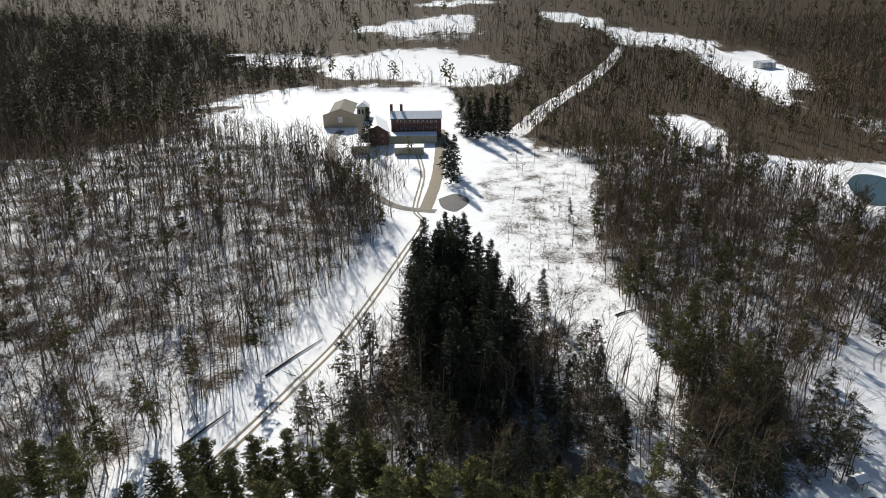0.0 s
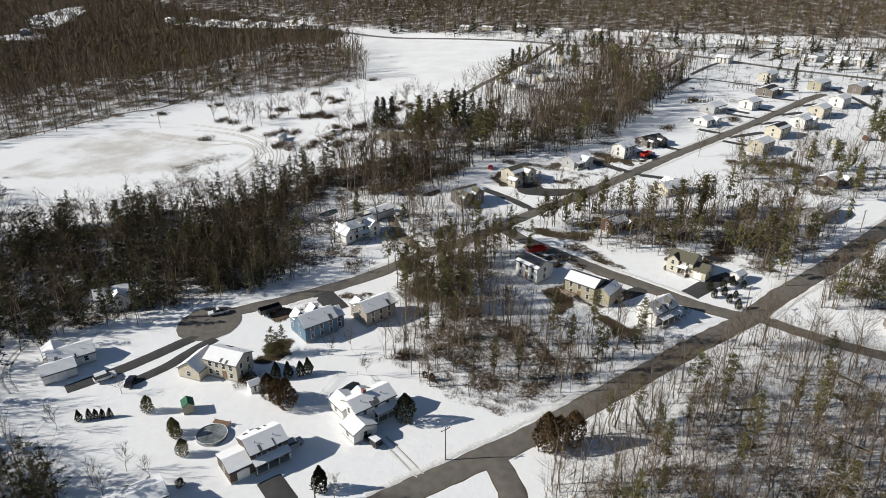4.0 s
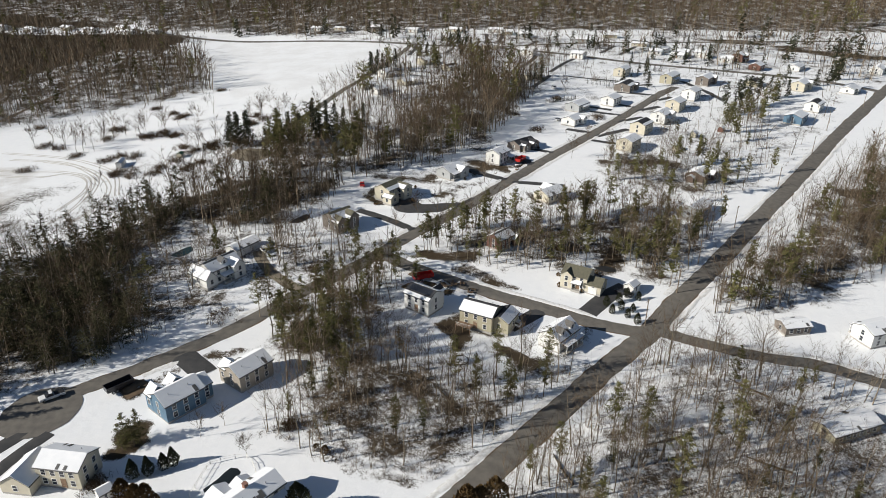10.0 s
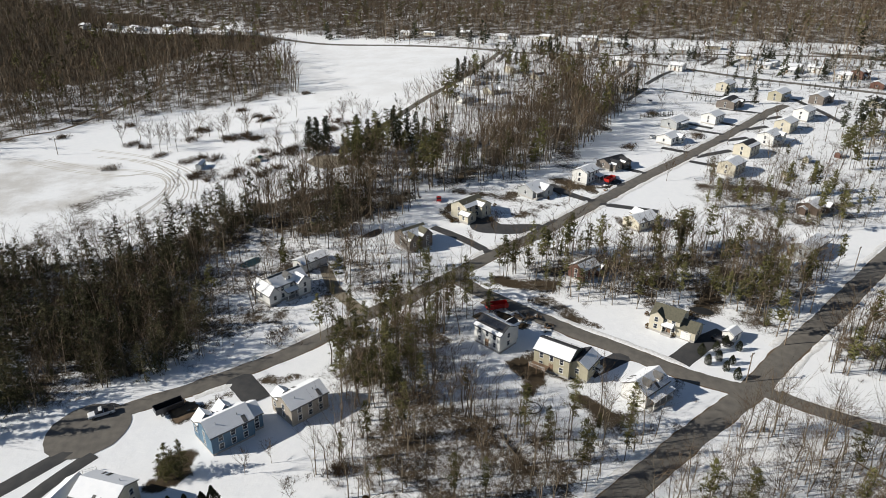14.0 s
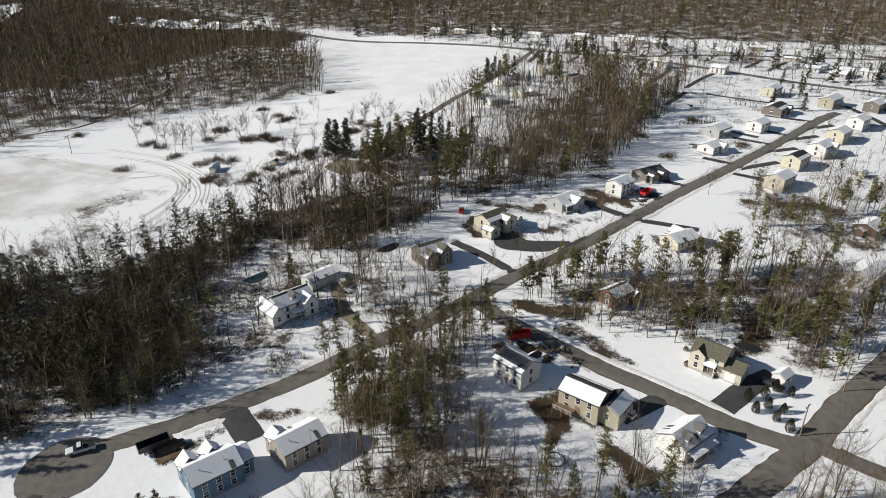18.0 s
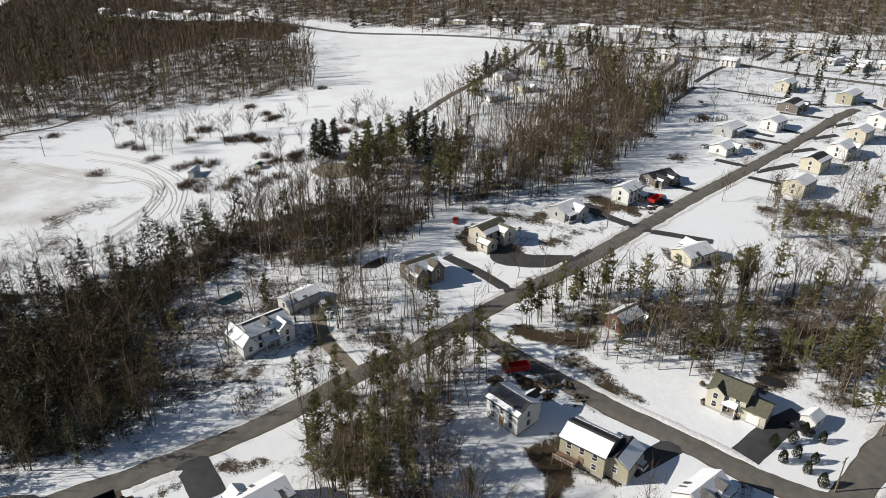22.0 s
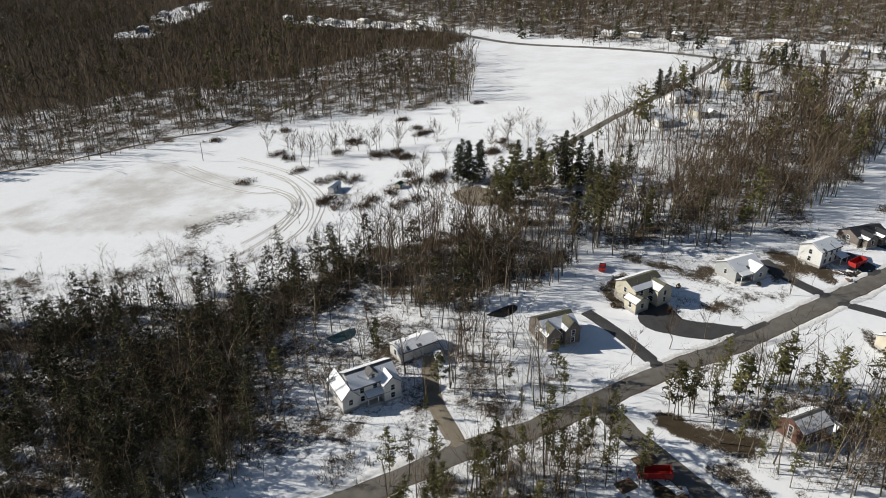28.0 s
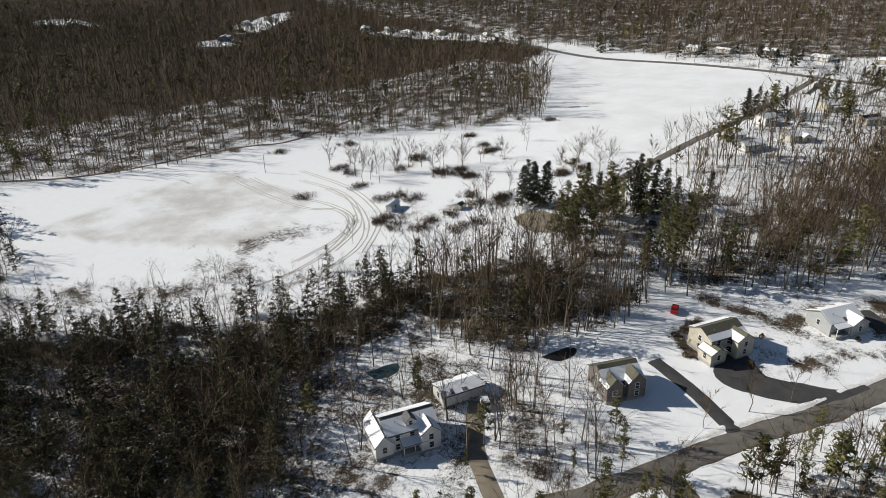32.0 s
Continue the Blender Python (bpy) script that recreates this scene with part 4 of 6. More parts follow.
def deck(top, m, w, d, z=1.4):
    """A raised timber deck with rails; m at the wall foot, y outwards."""
    b = part("deck", boxes(*[(-w / 2, 0.14 * i, z - 0.04, w / 2, 0.14 * i + 0.125, z) for i in range(int(d / 0.14))]), M_WOOD, top, "weathered timber deck boards")
    b.matrix_local = m
    for i in range(3):
        u = -w / 2 + 0.1 + (w - 0.2) * i / 2
        p = part("deck_post", boxes((u - 0.06, d - 0.18, -2.0, u + 0.06, d - 0.06, z + 0.95)), M_WOOD, top)
        p.matrix_local = m
    rail = part("rail", boxes((-w / 2, d - 0.1, z + 0.9, w / 2, d - 0.04, z + 0.96), *[(-w / 2 + 0.3 * i, d - 0.085, z, -w / 2 + 0.3 * i + 0.04, d - 0.05, z + 0.9) for i in range(int(w / 0.3))]), M_WHITE, top)
    rail.matrix_local = m


def simple_house(x, y, turn, L, W, h, rise, wall, roof, label, snow=1.0, storeys=2, windows=(3, 3, 1, 2), wings=(), chimney=None, dormers=(), porches=(), decks=(), garages=(), door=(0.0, 1), vents=2, panels=None):
    top = house_at(x, y, turn, label)
    L, W, h, rise = L * 0.84, W * 0.84, h * 0.9, rise * 0.64
    wings = [(wx * 0.84, wy * 0.84, rot, wl * 0.84, ww * 0.84, wh * 0.9, wr * 0.66, wst) for wx, wy, rot, wl, ww, wh, wr, wst in wings]
    porches = [(u * 0.84, side, w * 0.84, d * 0.84) for u, side, w, d in porches]
    decks = [(u * 0.84, side, w * 0.84, d * 0.84) for u, side, w, d in decks]
    garages = [(a * 0.84, b * 0.84, rot) for a, b, rot in garages]
    dormers = [(u * 0.84, side, w * 0.84) for u, side, w in dormers]
    half = W / 2
    block(top, L, W, h, rise, SIDING[wall], SHINGLE[roof], Matrix.Identity(4), snow, storeys, windows)
    for k, (wx, wy, rot, wl, ww, wh, wr, wst) in enumerate(wings):
        block(top, wl, ww, wh, wr, SIDING[wall], SHINGLE[roof], pose(wx, wy, 0.004 * k, 0, 0, rot), snow, wst, (1, 1, 1, 1), over=0.3)
    for u, side, w in dormers:
        dormer(top, u, side, w, L, W, h, rise, SIDING[wall], SHINGLE[roof])
    for u, side, w, d in porches:
        porch(top, pose(u, side * half, 0.2, 0, 0, 0 if side > 0 else 180), w, d)
    for u, side, w, d in decks:
        deck(top, pose(u, side * half, 0.2, 0, 0, 0 if side > 0 else 180), w, d)
    for gx_, gy_, rot in garages:
        garage_door(top, pose(gx_, gy_, 0.1, 0, 0, rot))
    if door:
        front_door(top, pose(door[0], door[1] * half, 0.5, 0, 0, 0 if door[1] > 0 else 180))
    if chimney:
        cx, cy = chimney
        part("chimney", boxes((cx - 0.4, cy - 0.4, h, cx + 0.4, cy + 0.4, h + rise + 1.0), (cx - 0.48, cy - 0.48, h + rise + 1.0, cx + 0.48, cy + 0.48, h + rise + 1.12)), M_CHIM, top)
    for i in range(vents):
        u = L * (0.22 if i else -0.28)
        z = h + rise * 0.55
        part("vent_pipe", boxes((u - 0.06, -half * 0.45 - 0.06, z - 0.1, u + 0.06, -half * 0.45 + 0.06, z + 0.75)), M_METAL, top)
    if panels:
        side, cols, rows_, u0 = panels
        k = rise / half
        for i in range(cols):
            for j in range(rows_):
                a, b = half * (0.1 + 0.26 * j), half * (0.1 + 0.26 * j + 0.24)
                u = u0 + i * 1.08
                z = lambda q: h + rise - q * k + 0.24
                part("solar_panel", prism([(side * a, z(a)), (side * b, z(b)), (side * b, z(b) + 0.05), (side * a, z(a) + 0.05)], u, u + 1.02), M_GLASS, top, "dark glossy solar panel")
    if snow == 1.0 and len(HOUSES_BUILT) < 24:
        snow_lumps(top, L, W, h, rise, len(HOUSES_BUILT))
    HOUSES_BUILT.append(label)
    CLEAR.append((x, y, max(L, W) * 0.62 + 2.5))
    return top


HOUSES_BUILT = []
HOUSES = [
    # x, y, turn, length, depth, eaves, rise, wall, roof, label, options
    (195.2, 22.6, 64, 11.5, 8.6, 5.7, 2.8, "tan", "black", "two-storey tan house with a half-thawed dark roof and a rear deck", dict(snow=(0.30, 0.85), wings=((-7.6, -1.6, 90, 8.5, 6.6, 4.2, 2.4, 1),), decks=((3.2, 1, 5.5, 3.0),), garages=((-9.5, -5.85, 180),))),
    (187, 2, -40, 11.0, 8.0, 4.2, 3.4, "white", "grey", "white storey-and-a-half house with two front dormers and a porch", dict(storeys=1, dormers=((-2.6, -1, 2.4), (2.6, -1, 2.4)), porches=((0, -1, 9.5, 2.2),))),
    (217.7, -7.2, 62, 9.5, 8, 5.2, 2.8, "cream", "olive", "cream two-storey house with a bare olive roof and shrubs", dict(snow=0, wings=((-7.0, 0.6, 0, 6.0, 7.0, 3.2, 2.4, 1), (2.6, 3.4, 90, 3.2, 4.4, 5.2, 2.2, 2)), porches=((-1.2, 1, 3.4, 1.6),), garages=((-7.0, 4.14, 0),), door=(-1.2, 1))),
    (203, 39, 55, 10.5, 8.2, 5.6, 2.8, "white", "black", "white two-storey house with dark panels on a half-bare roof", dict(snow=(0.9, 0.22), wings=((-2, -4.6, 90, 3.5, 4.0, 5.2, 2.0, 2),), panels=(1, 7, 2, -3.8))),
    (282.7, 57, -34, 12.5, 9, 5.5, 2.8, "cream", "olive", "cream two-storey house with patchy snow on its roof", dict(snow=(0.35, 0.6), wings=((3.5, -5.0, 90, 5, 6, 5.2, 2.4, 2), (-5.5, -4.6, 90, 5, 5.5, 3.0, 2.0, 1)))),
    (306.8, 34, -38, 12, 9, 3.6, 2.8, "grey", "grey", "grey single-storey house with a snowy roof and a front porch", dict(storeys=1, wings=((2.5, -4.6, 90, 5, 6, 3.4, 2.4, 1),), porches=((-3, -1, 5, 2.0),))),
    (324.4, 13.6, -34, 10.5, 8.5, 5.4, 2.4, "white", "grey", "white two-storey house with a fully snowy roof beside bare earth", dict(porches=((3.5, -1, 4, 3),))),
    (344, 1.6, -44, 14, 9, 3.0, 2.6, "stone", "black", "low dark stone house with a nearly bare roof and shrubs", dict(storeys=1, snow=(0.1, 0.3), wings=((-3, -4.4, 90, 5, 5, 3.0, 2.2, 1), (4, -4.4, 90, 5, 5, 3.0, 2.2, 1)))),
    (283.6, -5.3, -47, 12, 9, 3.4, 2.8, "cream", "grey", "cream single-storey house with a snowy roof beside the lane", dict(storeys=1, wings=((3.5, 4.2, 90, 5, 5.5, 3.4, 2.2, 1),))),
    (218.4, 103.6, -34, 13, 8.6, 5.4, 3.2, "white", "grey", "large white house with dormers at the edge of the woods", dict(wings=((-7.2, 0.5, 90, 10.5, 4.5, 3.6, 3.2, 1), (4, -4.4, 90, 4.5, 5, 5.0, 2.6, 2)), dormers=((0.0, -1, 2.6),), porches=((0, -1, 6, 2.0),), snow=(0.8, 1.0))),
    (236, 101.8, -30, 12, 6.5, 3.0, 1.5, "white", "grey", "white detached garage with open bays and a snowy roof", dict(storeys=1, windows=(0, 3, 1, 1), garages=((-3.9, -3.25, 180), (0, -3.25, 180), (3.9, -3.25, 180)), door=None, vents=0)),
    (256, 72.7, -41, 11, 9, 4.8, 3.4, "stone", "olive", "brown stone house with steep gables among bare trees", dict(snow=(0.7, 0.25), wings=((2.8, -4.4, 90, 4.5, 5.0, 5.0, 3.2, 2), (-3.5, -4.4, 90, 4, 4.5, 4.4, 3.0, 1)))),
    (167.4, 79.6, -36, 11.5, 8, 5.0, 2.6, "taupe", "grey", "taupe house with a plain snowy roof above bare trees", dict(wings=((-3.5, 4.2, 90, 3, 4.5, 4.8, 2.0, 1),), windows=(3, 2, 1, 1), door=None)),
    (155.8, 92.4, -38, 11.5, 8.4, 5.2, 3.0, "blue", "grey", "blue house with grey gables and a snowy roof", dict(wings=((7.2, 0.6, 0, 3.5, 6.6, 4.4, 2.4, 2), (-3.6, 4.6, 90, 3.2, 4.4, 5.0, 2.8, 1), (1.8, 4.6, 90, 3.2, 4.4, 5.0, 2.8, 1)), windows=(3, 3, 1, 1), door=None)),
    (133.4, 105.6, 84, 11, 8, 5.4, 2.4, "cream", "grey", "cream two-storey house with a snow-covered roof and a garage wing", dict(wings=((8.8, 2.6, 90, 9.5, 7.5, 3.0, 3.2, 1),), windows=(4, 4, 2, 2), door=(-1, 1), vents=1)),
    (126.4, 66.4, -37, 12.5, 7.2, 5.0, 2.2, "white", "grey", "white two-storey house with a lower front wing and porch", dict(wings=((-4.2, 5.4, 90, 7, 6.0, 2.9, 1.6, 1), (-6.5, -5.2, 90, 6, 7.0, 2.9, 1.8, 1), (1, 5.2, 90, 4, 5, 2.9, 1.5, 1)), porches=((2.5, -1, 6.5, 1.8),), chimney=(-1, 0.4))),
    (127.6, 147, -40, 12, 8.5, 3.2, 2.4, "white", "grey", "white single-storey house with snowy roofs", dict(storeys=1, wings=((-4.5, -6.0, 0, 9.0, 6.5, 3.0, 1.8, 1), (-4, 4, 90, 7, 6, 3.0, 2.0, 1)), garages=((-4.5, -9.25, 180),))),
    (108, 83, -38, 9.5, 8, 5.0, 2.4, "brown", "black", "dark brown house with snowy roofs above a cleared drive", dict(wings=((-7.2, -0.5, 0, 6.5, 8, 3.2, 1.4, 1), (-1, 4.6, 90, 3, 6, 3.0, 1.4, 1)), porches=((0, -1, 9, 1.9),), garages=((-7.2, -4.5, 180),))),
    (88.4, 98.7, -41, 12, 11, 3.0, 1.8, "white", "grey", "white house with a broad snow-covered roof and dormer", dict(storeys=1, wings=((2.0, -1.0, 0, 7.6, 7.4, 4.9, 1.3, 2),), porches=((2.5, -1, 8.0, 1.6),))),
    (155.5, 156.5, -48, 11, 8, 4.4, 2.8, "white", "grey", "white house half hidden behind pines", dict(wings=((2, -4, 90, 4, 5, 4.4, 2.6, 1),))),
    (242.6, 15.5, -40, 9, 7, 4.4, 2.6, "brick", "grey", "small red brick house among bare trees", dict(wings=((5.5, -2, 90, 6, 5, 3.0, 2.2, 1),), snow=0.8)),
    (195.3, -62.9, -78, 9, 6, 2.7, 1.4, "stone", "grey", "low shed-like house with a snowy roof near the crossing", dict(storeys=1, door=None)),
    (191.8, -83.4, -70, 12, 8, 4.6, 2.0, "white", "grey", "white house with a snowy roof across from the woods", dict(porches=((0, 1, 9, 2.0),))),
    (153.9, -57.3, -68, 16, 7, 2.6, 1.4, "tan", "grey", "long low tan bungalow under a thick snowy roof", dict(storeys=1, windows=(6, 6, 1, 1))),
]
for row in HOUSES:
    simple_house(*row[:10], **row[10])

# farther houses along the lane and the roads behind: x, y, turn, length, depth, eaves, wall
FAR_HOUSES = [
    (382, -27, -36, 10, 8, 3.6, "white"), (409, -33, -36, 12, 9, 3.8, "grey"), (419.5, -53.5, -36, 10, 8, 4.6, "white"), (452, -68, -30, 13, 10, 4.2, "stone"),
    (498, -75, -30, 12, 8, 5.2, "cream"), (477, -101, -35, 14, 8, 5.2, "tan"), (472, -122, -35, 14, 8, 5.2, "stone"), (433, -102, -36, 10, 8, 5.6, "white"),
    (410, -87, -36, 10, 8, 5.6, "cream"), (388, -74, -36, 11, 8, 5.4, "white"), (369.5, -59.5, -36, 10, 8, 5.4, "cream"), (344, -48, -36, 10, 8, 5.4, "cream"),
    (688, 80, 70, 12, 8, 3, "white"), (690, 40, 75, 12, 8, 3, "cream"), (690, 3, 75, 13, 8, 3, "white"), (680, -8, 80, 8, 7, 3, "tan"), (668, -22, 75, 12, 8, 3.4, "grey"),
    (604, 10, 70, 12, 8, 4, "cream"), (576, -18, 60, 12, 9, 4.6, "white"), (563, -55, 60, 10, 8, 4.6, "white"), (668, -98, 80, 12, 8, 3, "tan"), (599, -126, 60, 12, 8, 3, "white"),
    (576, -136, 60, 11, 8, 4.4, "green"), (574, -151, 60, 10, 8, 4.4, "white"), (626, -115, 70, 12, 8, 3, "cream"), (645, -71, 75, 12, 8, 3, "grey"), (482, -11, -30, 10, 7, 3, "cream"),
    (463, 5, 60, 12, 8, 3, "grey"), (445, 32, -30, 12, 7, 3, "cream"), (534, 58, -40, 12, 8, 4, "cream"), (458, -175, -38, 14, 8, 5.2, "cream"), (412, -163, -38, 10, 8, 4.8, "white"),
    (390, -144, -38, 12, 9, 4.2, "blue"), (555, -172, -38, 9, 8, 6.0, "brick"), (523, -173, -38, 10, 8, 4.0, "brick"), (525, -201, -38, 14, 8, 3, "white"), (514, -251, -38, 14, 8, 4.4, "white"),
    (453, -202, -38, 13, 8, 3, "white"), (469, -151, -38, 11, 8, 3, "tan"), (307, -70, -40, 10, 8, 3.4, "brown"), (586, -119, 60, 10, 8, 3, "white"), (569, -131, 60, 10, 8, 3, "grey"),
    (554, -162, 60, 10, 8, 3.4, "white"), (271, -58, -38, 12, 8, 4.0, "grey"), (360, 71, -50, 12, 9, 3.4, "white"), (712, 150, 70, 12, 8, 3.0, "cream"), (718, 175, 70, 10, 8, 3.0, "white"), (700, 115, 70, 9, 8, 4.4, "stone"),
    (314, 682, 20, 18, 11, 6.0, "white"), (146, 368, 30, 10, 8, 4.0, "stone"), (-215, 735, 10, 18, 11, 5, "brick"),
    (722, 520, 50, 14, 9, 4, "white"), (728, 492, 50, 12, 9, 4, "grey"), (722, 462, 60, 14, 9, 3, "white"), (730, 430, 60, 12, 9, 3, "tan"), (722, 402, 60, 14, 9, 3, "white"), (732, 375, 60, 12, 9, 3, "cream"), (618, 622, 40, 12, 9, 5, "blue"), (710, 690, 40, 14, 9, 4, "white"), (745, 690, 40, 12, 9, 4, "tan"), (712, 360, 70, 14, 9, 3, "white"), (716, 335, 70, 12, 9, 3, "white"),
    (440, 80, -40, 10, 7, 3, "white"), (462, 66, -40, 10, 7, 3, "cream"), (452, 90, -40, 9, 7, 3, "white"), (488, 82, -30, 9, 7, 4, "white"), (512, 40, -40, 10, 8, 3, "cream"),
]
for i, (hx, hy, turn, hl, hw, hh, hc) in enumerate(FAR_HOUSES):
    hl, hw = hl * 1.22, hw * 1.16
    simple_house(hx, hy, turn, hl, hw, hh, 2.4, hc, "black" if i % 7 == 3 else "grey", "%s house with a snowy roof on an open snowy plot" % {"stone": "dark stone", "brick": "red brick", "brown": "dark brown", "green": "sage"}.get(hc, hc),
                 snow=(0.35, 0.6) if i % 7 == 3 else 1.0, storeys=2 if hh > 4 else 1, windows=(3, 3, 1, 1),
                 wings=((hl * 0.28, -hw * 0.5, 90, 4, 4.8, hh * 0.9, 1.8, 1),) if i % 3 == 0 else (), vents=i % 2, porches=((0, -1 if i % 2 else 1, hl * 0.6, 2.0),) if i % 4 == 1 else ())

# ---------------------------------------------------------------- drives and open ground
patch("turning_circle", [(153 + 9.5 * math.cos(a * 0.5236), 123.5 + 8.6 * math.sin(a * 0.5236)) for a in range(12)], 0.19, M_ASPHALT, "grey asphalt turning circle with wet edges", "road")
patch("turning_circle_2", [(331, 138), (337, 136), (341, 131), (339, 122), (331, 117), (325, 121), (324, 129)], 0.17, M_GRAVEL, "brown gravel turning circle at the field's edge", "road")
patch("drive_apron", [(278.4, 56.6), (285.1, 51.9), (276.9, 46.0), (277.4, 33.2), (272.8, 28.9), (268.5, 46.5)], 0.15, M_DRIVE, "broad dark asphalt apron before a garage", "driveway", 0.1)
patch("pond", [(194, 314), (206, 327), (217, 322), (208, 297), (195, 281), (186, 286)], 0.15, M_WATER, "dark blue-green frozen pond", "pond")
DRIVES = [
    ([(236, 97), (230, 94), (221, 88), (209, 75)], 1.9, M_GRAVEL), ([(281, 53), (272, 52), (271, 46), (275, 38), (277, 29), (283, 24)], 2.4, M_DRIVE),
    ([(318, 28), (309, 20), (302, 9)], 2.0, M_DRIVE), ([(331, 7), (326, 2), (319, -4)], 3.0, M_DRIVE), ([(270, 68), (263, 57), (254, 46)], 1.8, M_DRIVE),
    ([(193.5, 15), (198.5, 9.5), (204, 4)], 2.3, M_DRIVE), ([(217, -22), (212, -16), (202, -8)], 2.9, M_DRIVE), ([(297, -13), (299, -3), (301, 9)], 1.7, M_DRIVE),
    ([(169, 91), (177, 100)], 3.2, M_DRIVE), ([(102, 79), (96, 72), (86, 64)], 2.6, M_DRIVE), ([(82, 96), (78, 88), (72, 76)], 2.8, M_DRIVE),
    ([(117, 140), (124, 135), (134, 129), (147, 122.5)], 2.0, M_DRIVE), ([(123, 127), (131, 122.5), (138, 120.5), (146, 117.5)], 1.7, M_DRIVE), ([(160, 104), (165, 110)], 2.4, M_VERGE),
    ([(373, -23), (366, -37)], 1.8, M_DRIVE), ([(374, -54), (362, -36)], 1.8, M_DRIVE), ([(351, -44), (356, -33)], 1.6, M_DRIVE), ([(395, -66), (384, -46)], 1.8, M_DRIVE),
    ([(416, -80), (404, -60)], 1.8, M_DRIVE), ([(436, -92), (424, -74)], 1.8, M_DRIVE), ([(447, -62), (440, -84)], 1.8, M_DRIVE), ([(424, -50), (414, -66)], 1.8, M_DRIVE), ([(345, 3), (336, -15)], 1.6, M_DRIVE),
    ([(405, -40), (398, -56)], 1.6, M_DRIVE), ([(640, 2), (686, -4)], 1.6, M_DRIVE), ([(612, 12), (680, 12)], 1.6, M_DRIVE), ([(430, -120), (480, -110)], 1.8, M_DRIVE),
]
DRIVES += [(line, 1.7, M_DRIVE) for line in (
    [(520, -8), (548, -18), (572, -24)], [(507, -28), (544, -43), (572, -58)], [(588, -76), (625, -94)], [(582, -90), (623, -111)], [(570, 74), (603, 71), (620, 72)], [(456, -12), (495, -27)],
    [(493, -39), (485, -54), (478, -70)], [(640, 3), (668, -3)], [(619, -20), (649, -32)], [(606, 40), (582, 46)], [(462, -70), (470, -88)], [(420, -30), (408, -52)])]
for i, (line, half, mat) in enumerate(DRIVES):
    ribbon("driveway_%d" % (i + 1), line, half, 0.13 + 0.004 * (i % 5), mat, 1.5, 0.1, "cleared gravel driveway" if mat is M_GRAVEL else "cleared dark asphalt driveway between snowy lawns", "driveway")
for k, off in enumerate((-0.95, 0.95)):
    ribbon("track_%d" % (k + 1), [(x + off * 0.95, y - off * 0.3) for x, y in SCHOOL_DRIVE], 0.5, 0.10, M_GRAVEL, 2.0, 0.6, "muddy wheel track in the snow", "track", 2)
patch("car_park", [(-2, 292), (6, 300), (12, 290), (6, 276), (0, 280)], 0.12, M_DRIVE, "dark cleared yard beside the drive", "driveway")
ribbon("driveway_school", [(-8, 275), (-4, 311), (-2, 351), (-1, 430)], 2.8, 0.14, M_GRAVEL, 4.0, 0.1, "cleared tan driveway to the brick school", "driveway")
ribbon("driveway_loop", [(-3, 276), (-21, 283), (-39, 312), (-54, 341), (-66, 400), (-64, 428)], 2.4, 0.15, M_ASPHALT, 4.0, 0.1, "grey asphalt drive curving to the school", "driveway")
ribbon("creek_track", [(252, 372), (287, 330), (352, 303), (378, 288), (470, 292), (560, 300), (640, 320)], 1.2, 0.12, M_VERGE, 6.0, 0.4, "dark track along the wood's edge", "track")
# packed wheel tracks in the snow
for i, (line, gap) in enumerate((([(119.2, 60.8), (115.1, 55.5), (110.4, 49.8)], 0.8), ([(113, 151), (117.5, 158), (125, 163), (133, 165)], 0.8), ([(317, 271), (309, 238), (306, 214), (310, 203), (303, 190), (285, 181), (265, 179), (249, 183)], 0.9),
                                 ([(327, 222), (320, 203), (305, 184), (287, 173), (267, 171), (256, 174)], 0.9), ([(330, 240), (326, 214), (314, 196), (300, 184), (280, 178)], 0.9), ([(322, 262), (314, 232), (313, 208), (306, 192), (290, 184), (268, 184)], 0.9), ([(340, 250), (333, 218), (322, 196), (308, 180), (284, 168)], 0.9))):
    for off in (-gap, gap):
        moved = [(x + off * 0.8, y - off * 0.6) for x, y in line]
        ribbon("wheel_track_%d" % (2 * i + (off > 0) + 1), moved, 0.28, 0.135, M_TRACK, 2.0, 0.5, "packed grey wheel track in the snow", "track", 2)
ribbon("far_farm_road", [(46, 418), (77, 501), (121, 599), (171, 716), (203, 800)], 7.0, 0.10, M_BANK, 10, 0.3, "snowy lane running between woods", "track")

